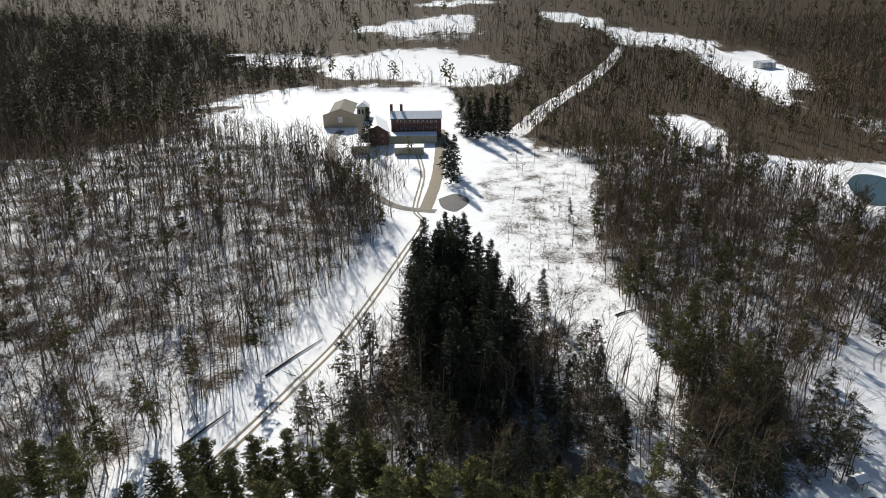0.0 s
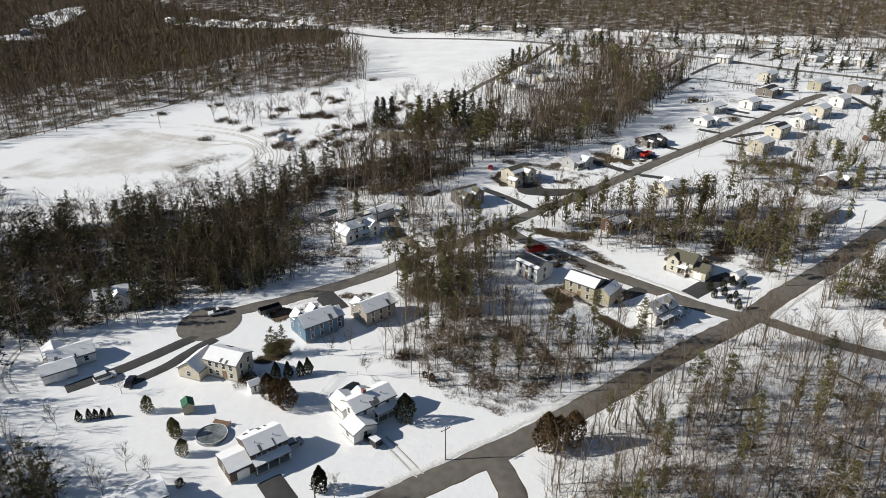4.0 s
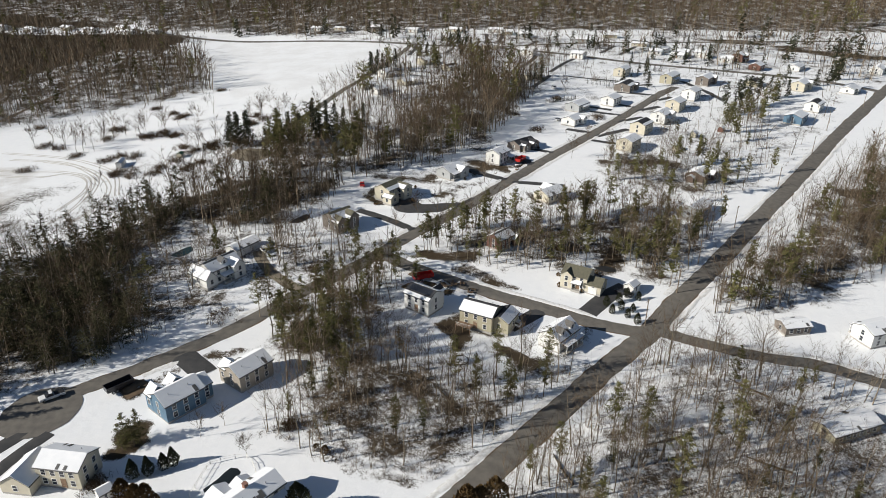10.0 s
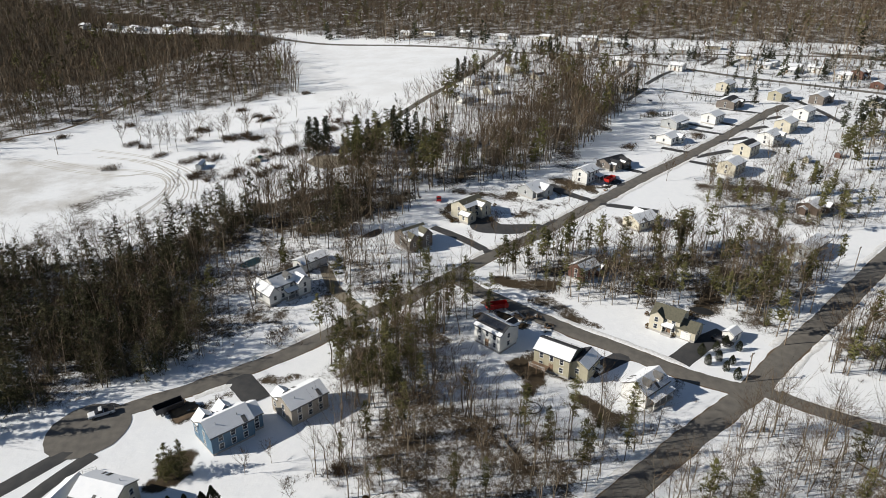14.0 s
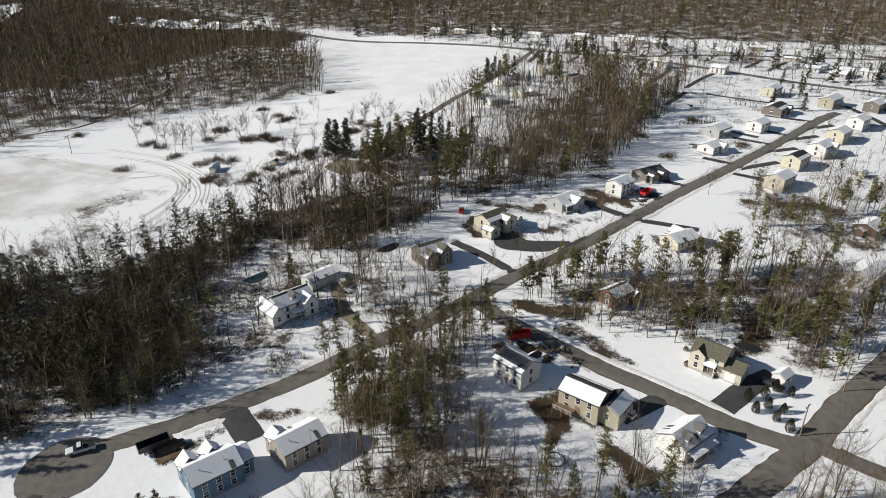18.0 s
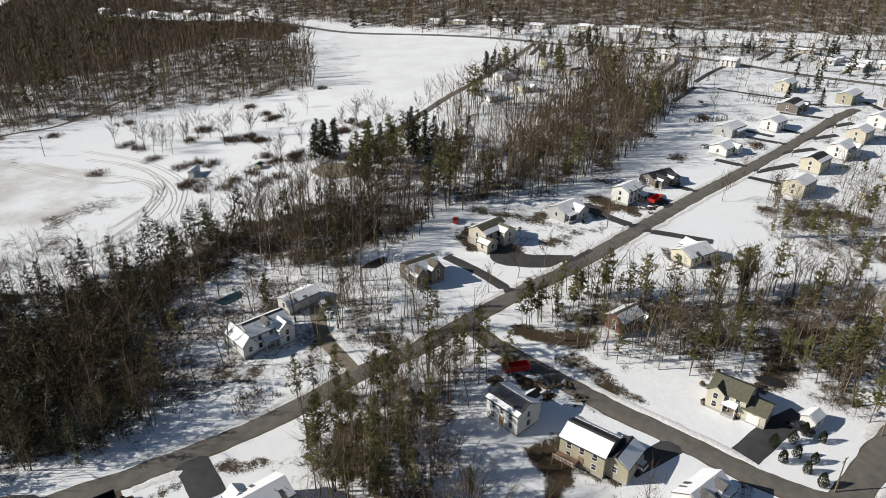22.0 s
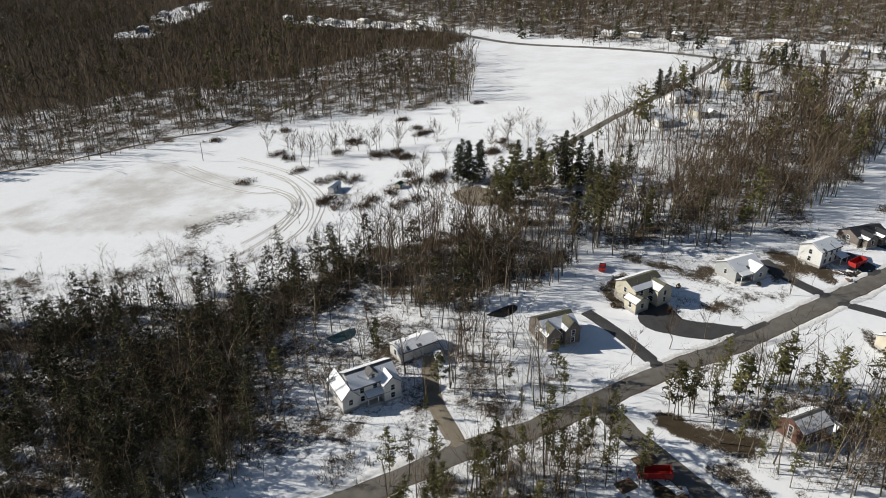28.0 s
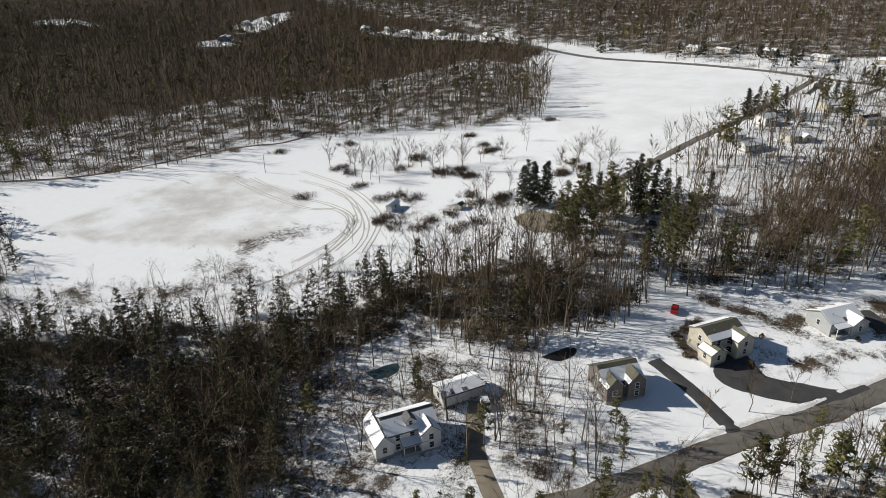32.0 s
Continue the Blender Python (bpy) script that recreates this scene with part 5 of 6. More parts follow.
# ---------------------------------------------------------------- school beside the wood
def school():
    top = house_at(-16, 414, 2, "long red brick school with a snowy hipped roof", "school_building")
    brick = SIDING["brick"]
    block(top, 30, 15, 12, 3.0, brick, SHINGLE["grey"], Matrix.Identity(4), 1.0, 3, (10, 10, 4, 4), over=0.6)
    block(top, 30, 13, 8, 4.0, brick, SHINGLE["grey"], pose(-24, -10, 0, 0, 0, 96), 1.0, 2, (6, 6, 2, 2), over=0.5)
    for k, (x0, y0, x1, y1, h) in enumerate(((-36, -44, -26, -36, 4.5), (-12, -46, 4, -38, 4.0), (-16, -20, 12, -9, 4.2))):
        part("annex", boxes((x0, y0, -1, x1, y1, h), (x0 - 0.2, y0 - 0.2, h, x1 + 0.2, y1 + 0.2, h + 0.35)), SIDING["tan"], top, "flat-roofed tan annex")
        part("snow_cover", boxes((x0, y0, h + 0.352, x1, y1, h + 0.46)), M_SNOW, top)
    t = part("tower", boxes((-36, 3, -1, -29, 10, 17), (-36.4, 2.6, 17, -28.6, 10.4, 17.5)), SIDING["tan"], top, "square bell tower")
    for i in range(3):
        for q in (2.95, 10.02):
            part("belfry_opening", boxes((-35.2 + 2.1 * i, q, 13.2, -34.0 + 2.1 * i, q + 0.04, 15.8)), M_BLACK, t)
    part("tower_roof", prism([(-36.4, 17.5), (-28.6, 17.5), (-32.5, 20.5)], 2.6, 10.4, "y"), M_SNOW, t)
    for cx in (-9, -15):
        part("chimney", boxes((cx - 0.8, 1, 13, cx + 0.8, 2.6, 19)), brick, top)
    return top


def hall():
    top = house_at(-66, 446, 2, "plain beige metal hall with a low gable", "gymnasium")
    block(top, 34, 22, 8, 4.0, SIDING["beige"], SHINGLE["olive"], pose(0, 8, 0, 0, 0, 90), (0.15, 0.3), 1, (0, 0, 1, 1), over=0.4)
    part("sign", boxes((-1.4, -9.1, 3.2, 1.4, -9.0, 7.0)), M_WHITE, top, "white sign on the gable wall")


school(), hall()
CLEAR += [(-16, 414, 26), (-66, 446, 24), (-40, 395, 22), (-20, 372, 14)]


# ---------------------------------------------------------------- yard and named trees
def yard_trees():
    shapes = {k: [conifer(700 + 7 * i + len(k), k, h, 0, 1.0, 5) for i in range(3)] for k, h in (("pine", 16.0), ("spruce", 22.0), ("young", 5.0), ("hemlock", 12.0))}
    far_shapes = {k: [conifer(760 + 7 * i + len(k), k, h, 1, 1.0) for i in range(3)] for k, h in (("pine", 16.0), ("spruce", 22.0), ("young", 5.0))}
    far_broad = [conifer(770 + i, "hemlock", 13.0, 1, 1.1) for i in range(3)]
    bushy = [conifer(790 + i, "pine", 16.0, 0, 1.8, 6) for i in range(3)]
    slender = [conifer(780 + i, "pine", 16.0, 0, 0.7, 5) for i in range(4)]
    cedar = [column_bush(800 + i, 8.0, 2.3, 1500) for i in range(2)]
    cone = [column_bush(810 + i, 7.0, 2.05, 1700, 1.5) for i in range(2)]
    round_bush = [column_bush(820 + i, 2.4, 1.1, 480) for i in range(2)]
    bares = [bare_tree(840 + i, 9.0, 14, 170, 0, 0.22) for i in range(4)]
    rng = np.random.default_rng(11)

    def put(kind, spots, size, mats, name, label, group="", shape=None):
        for i, (x, y) in enumerate(spots):
            pool = shape or (far_shapes if x > 290 or y > 260 else shapes)[kind]
            plant(name, pool[i % len(pool)], x, y, size * rng.uniform(0.85, 1.15), rng.uniform(0, 360), mats, label, "tree", group)
            CLEAR.append((x, y, 1.5))

    # spruce stand beside the school drive
    stand = []
    poly = [(-6, 206), (0, 216), (12, 208), (19, 180), (18, 153), (12, 134), (2, 128), (-7, 142), (-10, 175)]
    while len(stand) < 62:
        x, y = rng.uniform(-10, 20), rng.uniform(128, 216)
        if inside(poly, np.array([x]), np.array([y]))[0] and all(math.hypot(x - a, y - b) > 3.4 for a, b in stand):
            stand.append((x, y))
    put("spruce", stand, 1.08, [M_BARK, M_SPRUCE], "spruce_tree", "tall dark green spruce in a dense stand", "spruce stand")
    put("pine", [(-41, 90), (-43, 99), (-36, 104), (-29, 103), (-21, 104), (-14, 100), (-4, 98), (0, 90), (8, 91), (16, 92), (-33, 96), (-25, 95), (-17, 92), (-9, 90), (-48, 92), (-75, 100), (-68, 99), (-75, 92), (-80, 96), (3, 84), (-30, 88), (24, 88), (12, 83), (-38, 97), (-32, 101), (-24, 100), (-18, 98), (-11, 96), (-6, 93), (-1, 95), (5, 94), (12, 88), (-45, 96), (-40, 94), (-28, 92), (-21, 88), (-13, 85), (-52, 88), (20, 95), (28, 94)], 1.22, [M_BARK, M_NEEDLE], "pine_tree", "bushy olive-green pine at the wood's edge", "pines below the wood", bushy)
    put("hemlock", [(69, 145), (68, 131), (70, 119), (60, 137), (84, 129), (77, 115), (80, 149), (78, 136), (72, 126), (64, 124), (54, 122), (60, 114)], 1.0, [M_BARK, M_HEMLOCK], "hemlock_tree", "dark spreading hemlock at the wood's edge", "hemlocks below the lawns")
    put("spruce", [(24, 172), (29, 135), (38, 117), (-19, 126), (-7, 110), (46, 100), (11, 118), (4, 126), (8, 114), (2, 120), (15, 126), (20, 140), (26, 120), (15, 106), (22, 104), (30, 108), (18, 116), (-2, 118), (12, 134), (24, 130), (34, 104), (57, 104), (62, 101), (47, 126), (30, 185), (38, 142)], 0.68, [M_BARK, M_SPRUCE], "spruce_tree", "single dark spruce among bare trees", "scattered spruces")
    put("spruce", [(4, 315), (2, 340), (6, 330), (16, 410), (24, 420), (30, 412), (20, 402), (34, 424), (-42, 383), (12, 424), (38, 408)], 1.05, [M_BARK, M_SPRUCE], "spruce_tree", "tall dark spruce beside the brick school", "spruces at the school")
    put("pine", [(55, 183), (63, 191), (54, 145), (58, 139), (60, 150), (66, 160), (70, 186), (39, 100), (64, 128), (72, 140)], 1.3, [M_BARK, M_NEEDLE], "pine_tree", "tall pine with a bare lower trunk", "pines by the clearing")
    put("young", [(67, 292), (77, 284), (52, 262), (60, 250), (54, 275)], 1.5, [M_BARK, M_SPRUCE], "fir_tree", "small dark fir on the snowy clearing", "firs on the clearing")
    # round the near houses
    put("", [(108, 128.6), (109, 126.6), (110.2, 124.1), (110.9, 122.7), (109.8, 125.6)], 0.42, [M_BARK, M_SPRUCE], "spruce_tree", "small dark spruce on a snowy lawn", "lawn spruces", cone)
    put("hemlock", [(141.6, 99.2), (144.4, 96.6), (143.2, 98.8), (142.6, 97)], 0.66, [M_BARK, M_NEEDLE], "pine_tree", "spreading pine beside the turning circle")
    put("", [(126.0, 91.2), (123.6, 85.4), (124.8, 88.2)], 1.0, [M_BARK, M_CEDAR], "cedar_tree", "tall bronze-brown columnar cedar", "bronze cedars", cedar)
    put("", [(125.6, 57.6)], 0.95, [M_BARK, M_SPRUCE], "yew_tree", "dense dark evergreen on the white lawn", "", cedar)
    put("", [(125.6, 23.6), (127.2, 20.8), (124.2, 26)], 1.2, [M_BARK, M_CEDAR], "cedar_tree", "dense bronze-green cedar at the roadside", "roadside cedars", cedar)
    put("", [(133.6, 93.1), (136.2, 87.9), (134.6, 90.4), (137.4, 86.4)], 0.66, [M_BARK, M_SPRUCE], "spruce_tree", "small blue-green spruce beside the cedars", "spruces by the cedars", cone)
    put("pine", [(138.5, 164.6), (141.5, 158.5), (143.9, 149.3), (147, 142), (155.7, 140), (150, 144), (137, 160), (160, 146), (158, 155), (163, 153), (168, 156), (154, 158), (165, 149), (171, 152), (150, 152)], 0.78, [M_BARK, M_HEMLOCK], "pine_tree", "dark pine before a white house", "pines by the white house")
    put("", [(101.6, 67.6)], 0.98, [M_BARK, M_SPRUCE], "pine_tree", "bushy young pine on the snowy lawn", "", cone)
    put("", [(114.5, 115.5), (109.6, 105.6), (108.6, 104.2), (103.9, 99.5)], 0.56, [M_BARK, M_NEEDLE], "juniper_bush", "narrow dark juniper on the lawn", "junipers", cedar)
    put("", [(97, 108), (92, 112), (96, 102), (88, 79), (100, 64), (90, 108), (104, 131), (150, 80), (146, 84), (119, 126), (140, 72)], 0.75, [M_BARK, M_TWIG], "bare_tree", "small leafless tree on a snowy lawn", "lawn trees", bares)
    put("", [(142, 56), (143, 58), (96, 95), (86, 92), (84, 104), (240, -4)], 0.85, [M_BARK, M_CEDAR], "shrub", "low brown-green evergreen shrub", "shrubs", round_bush)
    put("", [(200, -19), (202, -15), (204, -18), (197, -21), (206, -14), (208, -18), (203, -21), (211, -21), (209.5, -24)], 0.4, [M_BARK, M_SPRUCE], "fir_tree", "young dense fir in a snowy corner plot", "corner firs", cedar)
    put("pine", [(200, 83), (201, 78), (203, 70), (196, 85), (190, 78), (191, 66), (187, 72), (182, 57), (177, 60), (246, 33), (242, 39), (217, 42), (214, 54), (213, 48), (222, 55), (253, 32), (236, -10), (208, 63), (231, 62), (230, -11.5), (226, 0.5), (231.5, -4), (230, -24), (231, -30), (227, 17), (237, 21), (217, 53), (224, 50), (228, -35), (240, -14), (236, -30), (222, 48)], 0.8, [M_BARK, M_NEEDLE], "pine_tree", "slender pine with a tufted crown", "pines along the lane", slender)
    put("pine", [(308, 83), (324, 112), (330, 108), (336, 106), (342, 104), (328, 116), (369, 102), (318, 62), (312, 80)], 1.0, [M_BARK, M_NEEDLE], "pine_tree", "tall dark pine near the far turning circle", "pines by the far circle")
    put("spruce", [(346, 137), (349, 133), (349, 141), (366, 98), (372, 106), (352, 100), (356, 92), (360, 104)], 0.72, [M_BARK, M_SPRUCE], "spruce_tree", "dark spruce at the field's edge", "field spruces")
    put("spruce", [(498, 90), (504, 86), (508, 82), (512, 78), (494, 92), (502, 94), (515, 84), (510, 90)], 0.62, [M_BARK, M_SPRUCE], "spruce_tree", "dense dark spruce beside the far field", "far spruce clump")
    put("spruce", [(618, 50), (612, 42), (630, 40), (600, 30), (640, 66), (690, 120), (706, 140), (560, -110), (540, -90), (500, -92), (520, -150), (610, -150), (635, -130), (430, -150), (440, -160), (405, -120), (470, -190), (400, -115)], 0.45, [M_BARK, M_SPRUCE], "spruce_tree", "dark spruce between far houses", "spruces between the houses")
    put("pine", [(385, -115), (376, -105), (380, -122), (368, -100), (278, -50), (300, -70), (320, -64), (290, -74)], 1.0, [M_BARK, M_NEEDLE], "pine_tree", "tall pine behind the back gardens", "garden pines")
    put("spruce", [(678, 98), (684, 92), (487, 72), (490, 66), (566, 64), (570, 60), (575, 54), (580, 33), (594, 26), (477, -19), (654, -25), (614, -75), (618, -79), (609, -128), (612, -132), (606, -124), (697, -86)], 0.42, [M_BARK, M_SPRUCE], "spruce_tree", "dark spruce between snowy plots", "plot spruces")
    put("young", [(526, -86), (521, -92), (513, -104), (465, -110), (493, -84), (487, 4), (514, -36)], 1.0, [M_BARK, M_SPRUCE], "fir_tree", "rounded dark fir on a snowy plot", "plot firs")
    put("young", [(479 - 0.62 * i, -53 - 1.28 * i) for i in range(12)] + [(422.5 + 0.5 * i, -21.5 - 1.3 * i) for i in range(11)], 0.5, [M_BARK, M_SPRUCE], "arborvitae", "clipped evergreen in a plot hedge", "plot hedge")
    put("spruce", [(342, 139.6), (346, 136.6), (345, 132.7), (330, 119), (329, 114), (355, 120), (346, 107), (354, 99), (354.6, 95.5), (311, 83.5), (364, 79), (345, 112), (352, 87)], 0.66, [M_BARK, M_SPRUCE], "spruce_tree", "dark spruce by the gravel circle", "circle spruces")
    put("", [(586, 11), (544, -2), (548, -19), (543, -40), (585, -32), (565, 44), (551, -72), (529, -61), (518, 23), (536, -30), (560, 20), (540, 12), (524, -4), (576, 2)], 1.7, [M_BARK, M_TWIG], "bare_tree", "tall leafless tree beside the far road", "far road trees", bares)
    put("", [(357, 216), (358, 209), (369, 194), (374, 185), (386, 144), (398, 141), (344, 156), (288, 176), (352, 150), (343, 161)], 1.15, [M_BARK, M_TWIG], "bare_tree", "leafless tree at the field's brushy edge", "field edge trees", bares)
    put("pine", [(451.7, -188), (461, -197), (456, -192), (418, -129), (422, -136), (402, -111), (410, -120), (414, -124), (558, -252), (565, -251), (562, -246), (606, 36), (585, 36), (580, 42)], 1.05, [M_BARK, M_SPRUCE], "pine_tree", "large dark pine among far gardens", "far garden pines")
    put("spruce", [(567, -154), (572, -150), (594, -116), (598, -112), (590, -120), (607, -69), (481, -16), (476, -12), (470, -70), (462, -84), (520, -96), (540, -128)], 0.45, [M_BARK, M_SPRUCE], "spruce_tree", "broad dark spruce beside a far road", "far road spruces")
    put("hemlock", [(680, 113), (657, 105), (562, 64), (549, 58), (574, 55), (567, 34), (588, 32), (650, -21), (478, -19), (608, -72), (623, -77), (594, -122), (610, -129), (586, -164), (602, -173), (535, -143), (553, -150), (591, -192), (463, -168), (436, -148)], 1.0, [M_BARK, M_SPRUCE], "spruce_tree", "broad dark conifer between far snowy plots", "far plot conifers", far_broad)
    put("hemlock", [(478, -72), (507, -88), (493, -89), (512, -100), (491, -80)], 0.4, [M_BARK, M_SPRUCE], "fir_tree", "small round dark fir on a far lawn", "far lawn firs", far_broad)
    put("young", [(514 - 1.9 * i, -129 - 2.4 * i) for i in range(9)] + [(527 - 2.2 * i, -160 - 2.0 * i) for i in range(6)], 0.75, [M_BARK, M_SPRUCE], "arborvitae", "dark evergreen in a hedge row", "far hedge row")
    put("young", [(470 - 1.6 * i, -48 - 2.4 * i) for i in range(8)] + [(420 + 1.2 * i, -17 - 2.2 * i) for i in range(9)], 0.55, [M_BARK, M_SPRUCE], "arborvitae", "clipped evergreen in a garden row", "evergreen row")
    put("", [(348, 239), (345, 222), (340, 214), (352, 216), (357, 209), (361, 192), (371, 183), (382, 142), (391, 138), (357, 235), (365, 208), (344, 156), (316, 144), (389, 128), (397, 127), (407, 112), (420, 110), (439, 107), (463, 100), (474, 98)], 1.5, [M_BARK, M_TWIG], "bare_tree", "leafless tree in the brushy strip between fields", "field strip trees", bares)
    put("", [(408 + dx, 143 + dy) for dx, dy in ((0, 0), (6, -3), (-14, 34), (-18, 30), (-34, 52), (-40, 60), (-28, 46), (-52, 66), (-64, 70), (14, 36))], 1.2, [M_BARK, M_TWIG], "bare_tree", "leafless tree standing in the open field", "field trees", bares)
    put("", [(252, 52), (300, 20), (262, 45), (270, 38), (218, 68), (232, 78), (330, -20), (352, -30), (420, -85), (462, -50), (440, -30)], 1.1, [M_BARK, M_TWIG], "bare_tree", "leafless tree beside the lane", "lane trees", bares)
    put("", [(275, 62), (279, 48), (292, 48), (302, 28), (228, -6), (225, -14), (218, -4), (223, -2), (338, 2), (342, -6), (344, 8), (281, -10), (216.5, -1.5), (213.5, -8.0)], 0.6, [M_BARK, M_CEDAR], "shrub", "low evergreen shrub beside a house", "house shrubs", round_bush)


yard_trees()
clumps = np.random.default_rng(21)
for cx, cy, r in tuple((x, y, 4.5) for x, y in [(350, 236), (336, 212), (347, 227), (362, 210), (376, 210), (363, 189), (367, 183), (366, 176), (399, 187), (382, 258), (357, 279), (327, 193), (307, 180), (307, 173), (316, 164), (325, 160), (322, 148), (344, 164), (346, 152), (332, 182), (383, 142), (391, 137), (421, 210), (315, 224), (341, 148), (309, 164), (315, 151)]) + ((312, 180, 5), (379, 214, 4), (365, 192, 4), (370, 185, 4), (364, 176, 3), (403, 186, 3), (408, 194, 4), (397, 143, 4), (381, 142, 4), (339, 157, 4), (348, 151, 4), (465, 186, 4), (333, 189, 4), (370, -8, 4), (393, -42, 4), (429, -24, 3), (200, 77, 4), (208, 66, 4), (225, 75, 5), (196, 96, 5), (131, 100, 3), (150, 66, 3)):
    k = 34
    bx, by = cx + clumps.normal(size=k) * r * 0.55, cy + clumps.normal(size=k) * r * 0.4
    scatter("brush", BRUSH, bx, by, clumps.uniform(0.8, 1.7, k), [M_BARK, M_TWIG], "brown leafless bushes in an open snowy plot", "brush", clumps)
grow_woods()


# ---------------------------------------------------------------- vehicles and small things
def wheel(top, x, y, r=0.34):
    bm = bmesh.new()
    bmesh.ops.create_cone(bm, cap_ends=True, segments=12, radius1=r, radius2=r, depth=0.22, matrix=pose(x, y, r, 90))
    w = part("wheel", bm, M_BLACK, top)
    bm = bmesh.new()
    bmesh.ops.create_cone(bm, cap_ends=True, segments=10, radius1=r * 0.6, radius2=r * 0.6, depth=0.24, matrix=pose(x, y, r, 90))
    part("rim", bm, M_METAL, w)


def paint(name, c):
    return material(name, c, tuple(v * 0.9 for v in c), 2.0, 0.25, spec=0.5)


PAINT = {"white": paint("white_car_paint", (0.75, 0.75, 0.75)), "black": paint("black_car_paint", (0.02, 0.02, 0.025)), "red": paint("red_car_paint", (0.45, 0.03, 0.025)), "silver": paint("silver_car_paint", (0.4, 0.41, 0.43)), "blue": paint("blue_car_paint", (0.05, 0.09, 0.2))}


def vehicle(x, y, turn, colour, label, shape="suv", name="car", snowy=False):
    """A parked car: body drawn from a side profile, cabin glass, wheels."""
    top = tagged(new(name), label, "car" if shape != "pickup" else "truck")
    top.matrix_world = pose(x, y, land(x, y) + 0.2, 0, 0, turn)
    L, W = {"suv": (4.7, 1.9), "van": (5.2, 2.0), "pickup": (5.6, 2.0), "car": (4.5, 1.8)}[shape]
    low = [(-L / 2, 0.35), (L / 2, 0.35), (L / 2, 0.75), (L / 2 - 0.15, 0.95), (L * 0.18, 1.05), (-L / 2 + 0.05, 1.05)]
    bm = prism([(a, z) for a, z in low], -W / 2, W / 2, "y")
    bmesh.ops.bevel(bm, geom=bm.edges[:], offset=0.06, segments=2, affect="EDGES")
    part("body", bm, PAINT[colour], top)
    back = {"suv": -L / 2 + 0.15, "van": -L / 2 + 0.1, "pickup": -L * 0.08, "car": -L * 0.32}[shape]
    hi = {"suv": 1.72, "van": 1.95, "pickup": 1.8, "car": 1.45}[shape]
    cab = prism([(back, 1.03), (L * 0.24, 1.03), (L * 0.08, hi - 0.06), (back + 0.25, hi - 0.06)], -W / 2 + 0.1, W / 2 - 0.1, "y")
    part("cabin_glass", cab, M_GLASS, top, "dark car windows")
    part("car_roof", boxes((back + 0.2, -W / 2 + 0.12, hi - 0.08, L * 0.09, W / 2 - 0.12, hi), bevel=0.03), M_SNOW if snowy else PAINT[colour], top)
    if shape == "pickup":
        part("cargo_bed", boxes((-L / 2 + 0.1, -W / 2 + 0.1, 1.06, back - 0.1, W / 2 - 0.1, 1.09)), M_BLACK, top)
    for sx in (-L * 0.31, L * 0.31):
        for sy in (-W / 2 + 0.05, W / 2 - 0.05):
            wheel(top, sx, sy)
    for sy in (-W / 2 + 0.3, W / 2 - 0.3):
        part("headlight", boxes((L / 2 - 0.06, sy - 0.16, 0.68, L / 2 + 0.02, sy + 0.16, 0.82)), M_WHITE, top)
    return top


vehicle(194.8, 13.6, 60, "white", "white estate car parked on a cleared drive", "suv")
vehicle(123.0, 133.6, -35, "white", "white van parked on a cleared driveway", "van", "van")
vehicle(122.8, 126.3, 20, "black", "black car parked beside the driveway", "car")
vehicle(157.9, 123.5, 130, "white", "white pickup truck parked at the lane's edge", "pickup", "pickup_truck")
vehicle(79, 97, -60, "silver", "silver car parked on a dark drive", "car")
vehicle(82, 92, -60, "black", "black car on a dark drive", "car")
vehicle(117.2, 62.4, 60, "black", "black off-roader dusted with snow", "suv", snowy=True)
vehicle(112, 78.5, -38, "silver", "grey car parked beside the brown house", "suv")
vehicle(387, -20, -36, "white", "white car before a far house", "car")
vehicle(212.3, -20.4, 45, "black", "black pickup truck beside a white shed", "pickup", "pickup_truck")
vehicle(454, -25, 10, "white", "white caravan-like van on the snow", "van", "van")
vehicle(345, 92, 30, "black", "dark car on a snowy yard", "car")
vehicle(236, 95, 40, "white", "white car before the open garage", "suv")
vehicle(294, 70, 10, "red", "red utility vehicle beside garden clutter", "car")


def dump_trailer(x, y, turn, colour, label):
    top = tagged(new("dump_trailer"), label, "trailer")
    top.matrix_world = pose(x, y, land(x, y) + 0.2, 0, 0, turn)
    body = part("bed", boxes((-3.2, -1.2, 0.9, 3.2, -1.1, 2.2), (-3.2, 1.1, 0.9, 3.2, 1.2, 2.2), (-3.2, -1.1, 0.9, -3.1, 1.1, 2.2), (3.1, -1.1, 0.9, 3.2, 1.1, 2.2), (-3.1, -1.1, 0.9, 3.1, 1.1, 1.0)), PAINT[colour], top)
    for i in range(5):
        for sy in (-1.26, 1.2):
            part("rib", boxes((-2.9 + 1.4 * i, sy, 0.9, -2.78 + 1.4 * i, sy + 0.06, 2.2)), PAINT[colour], body)
    for sx in (-1.8, -0.9, 2.2):
        for sy in (-1.0, 1.0):
            wheel(top, sx, sy, 0.45)


dump_trailer(324, 3.5, -30, "red", "red dump trailer beside the white house")
dump_trailer(218.7, 40.2, -65, "red", "red slatted skip at the roadside")


def shed(x, y, turn, L, W, h, wall, roof, label, snow=1.0):
    top = tagged(new("shed"), label, "shed")
    top.matrix_world = pose(x, y, land(x, y), 0, 0, turn)
    block(top, L, W, h, W * 0.3, SIDING[wall], SHINGLE[roof], Matrix.Identity(4), snow, 1, (1, 0, 0, 0), 0.2, 0.15)
    d = part("door", boxes((L * 0.2 - 0.5, -W / 2 - 0.04, 0.15, L * 0.2 + 0.5, -W / 2 + 0.01, 1.95)), M_WHITE, top)
    return top


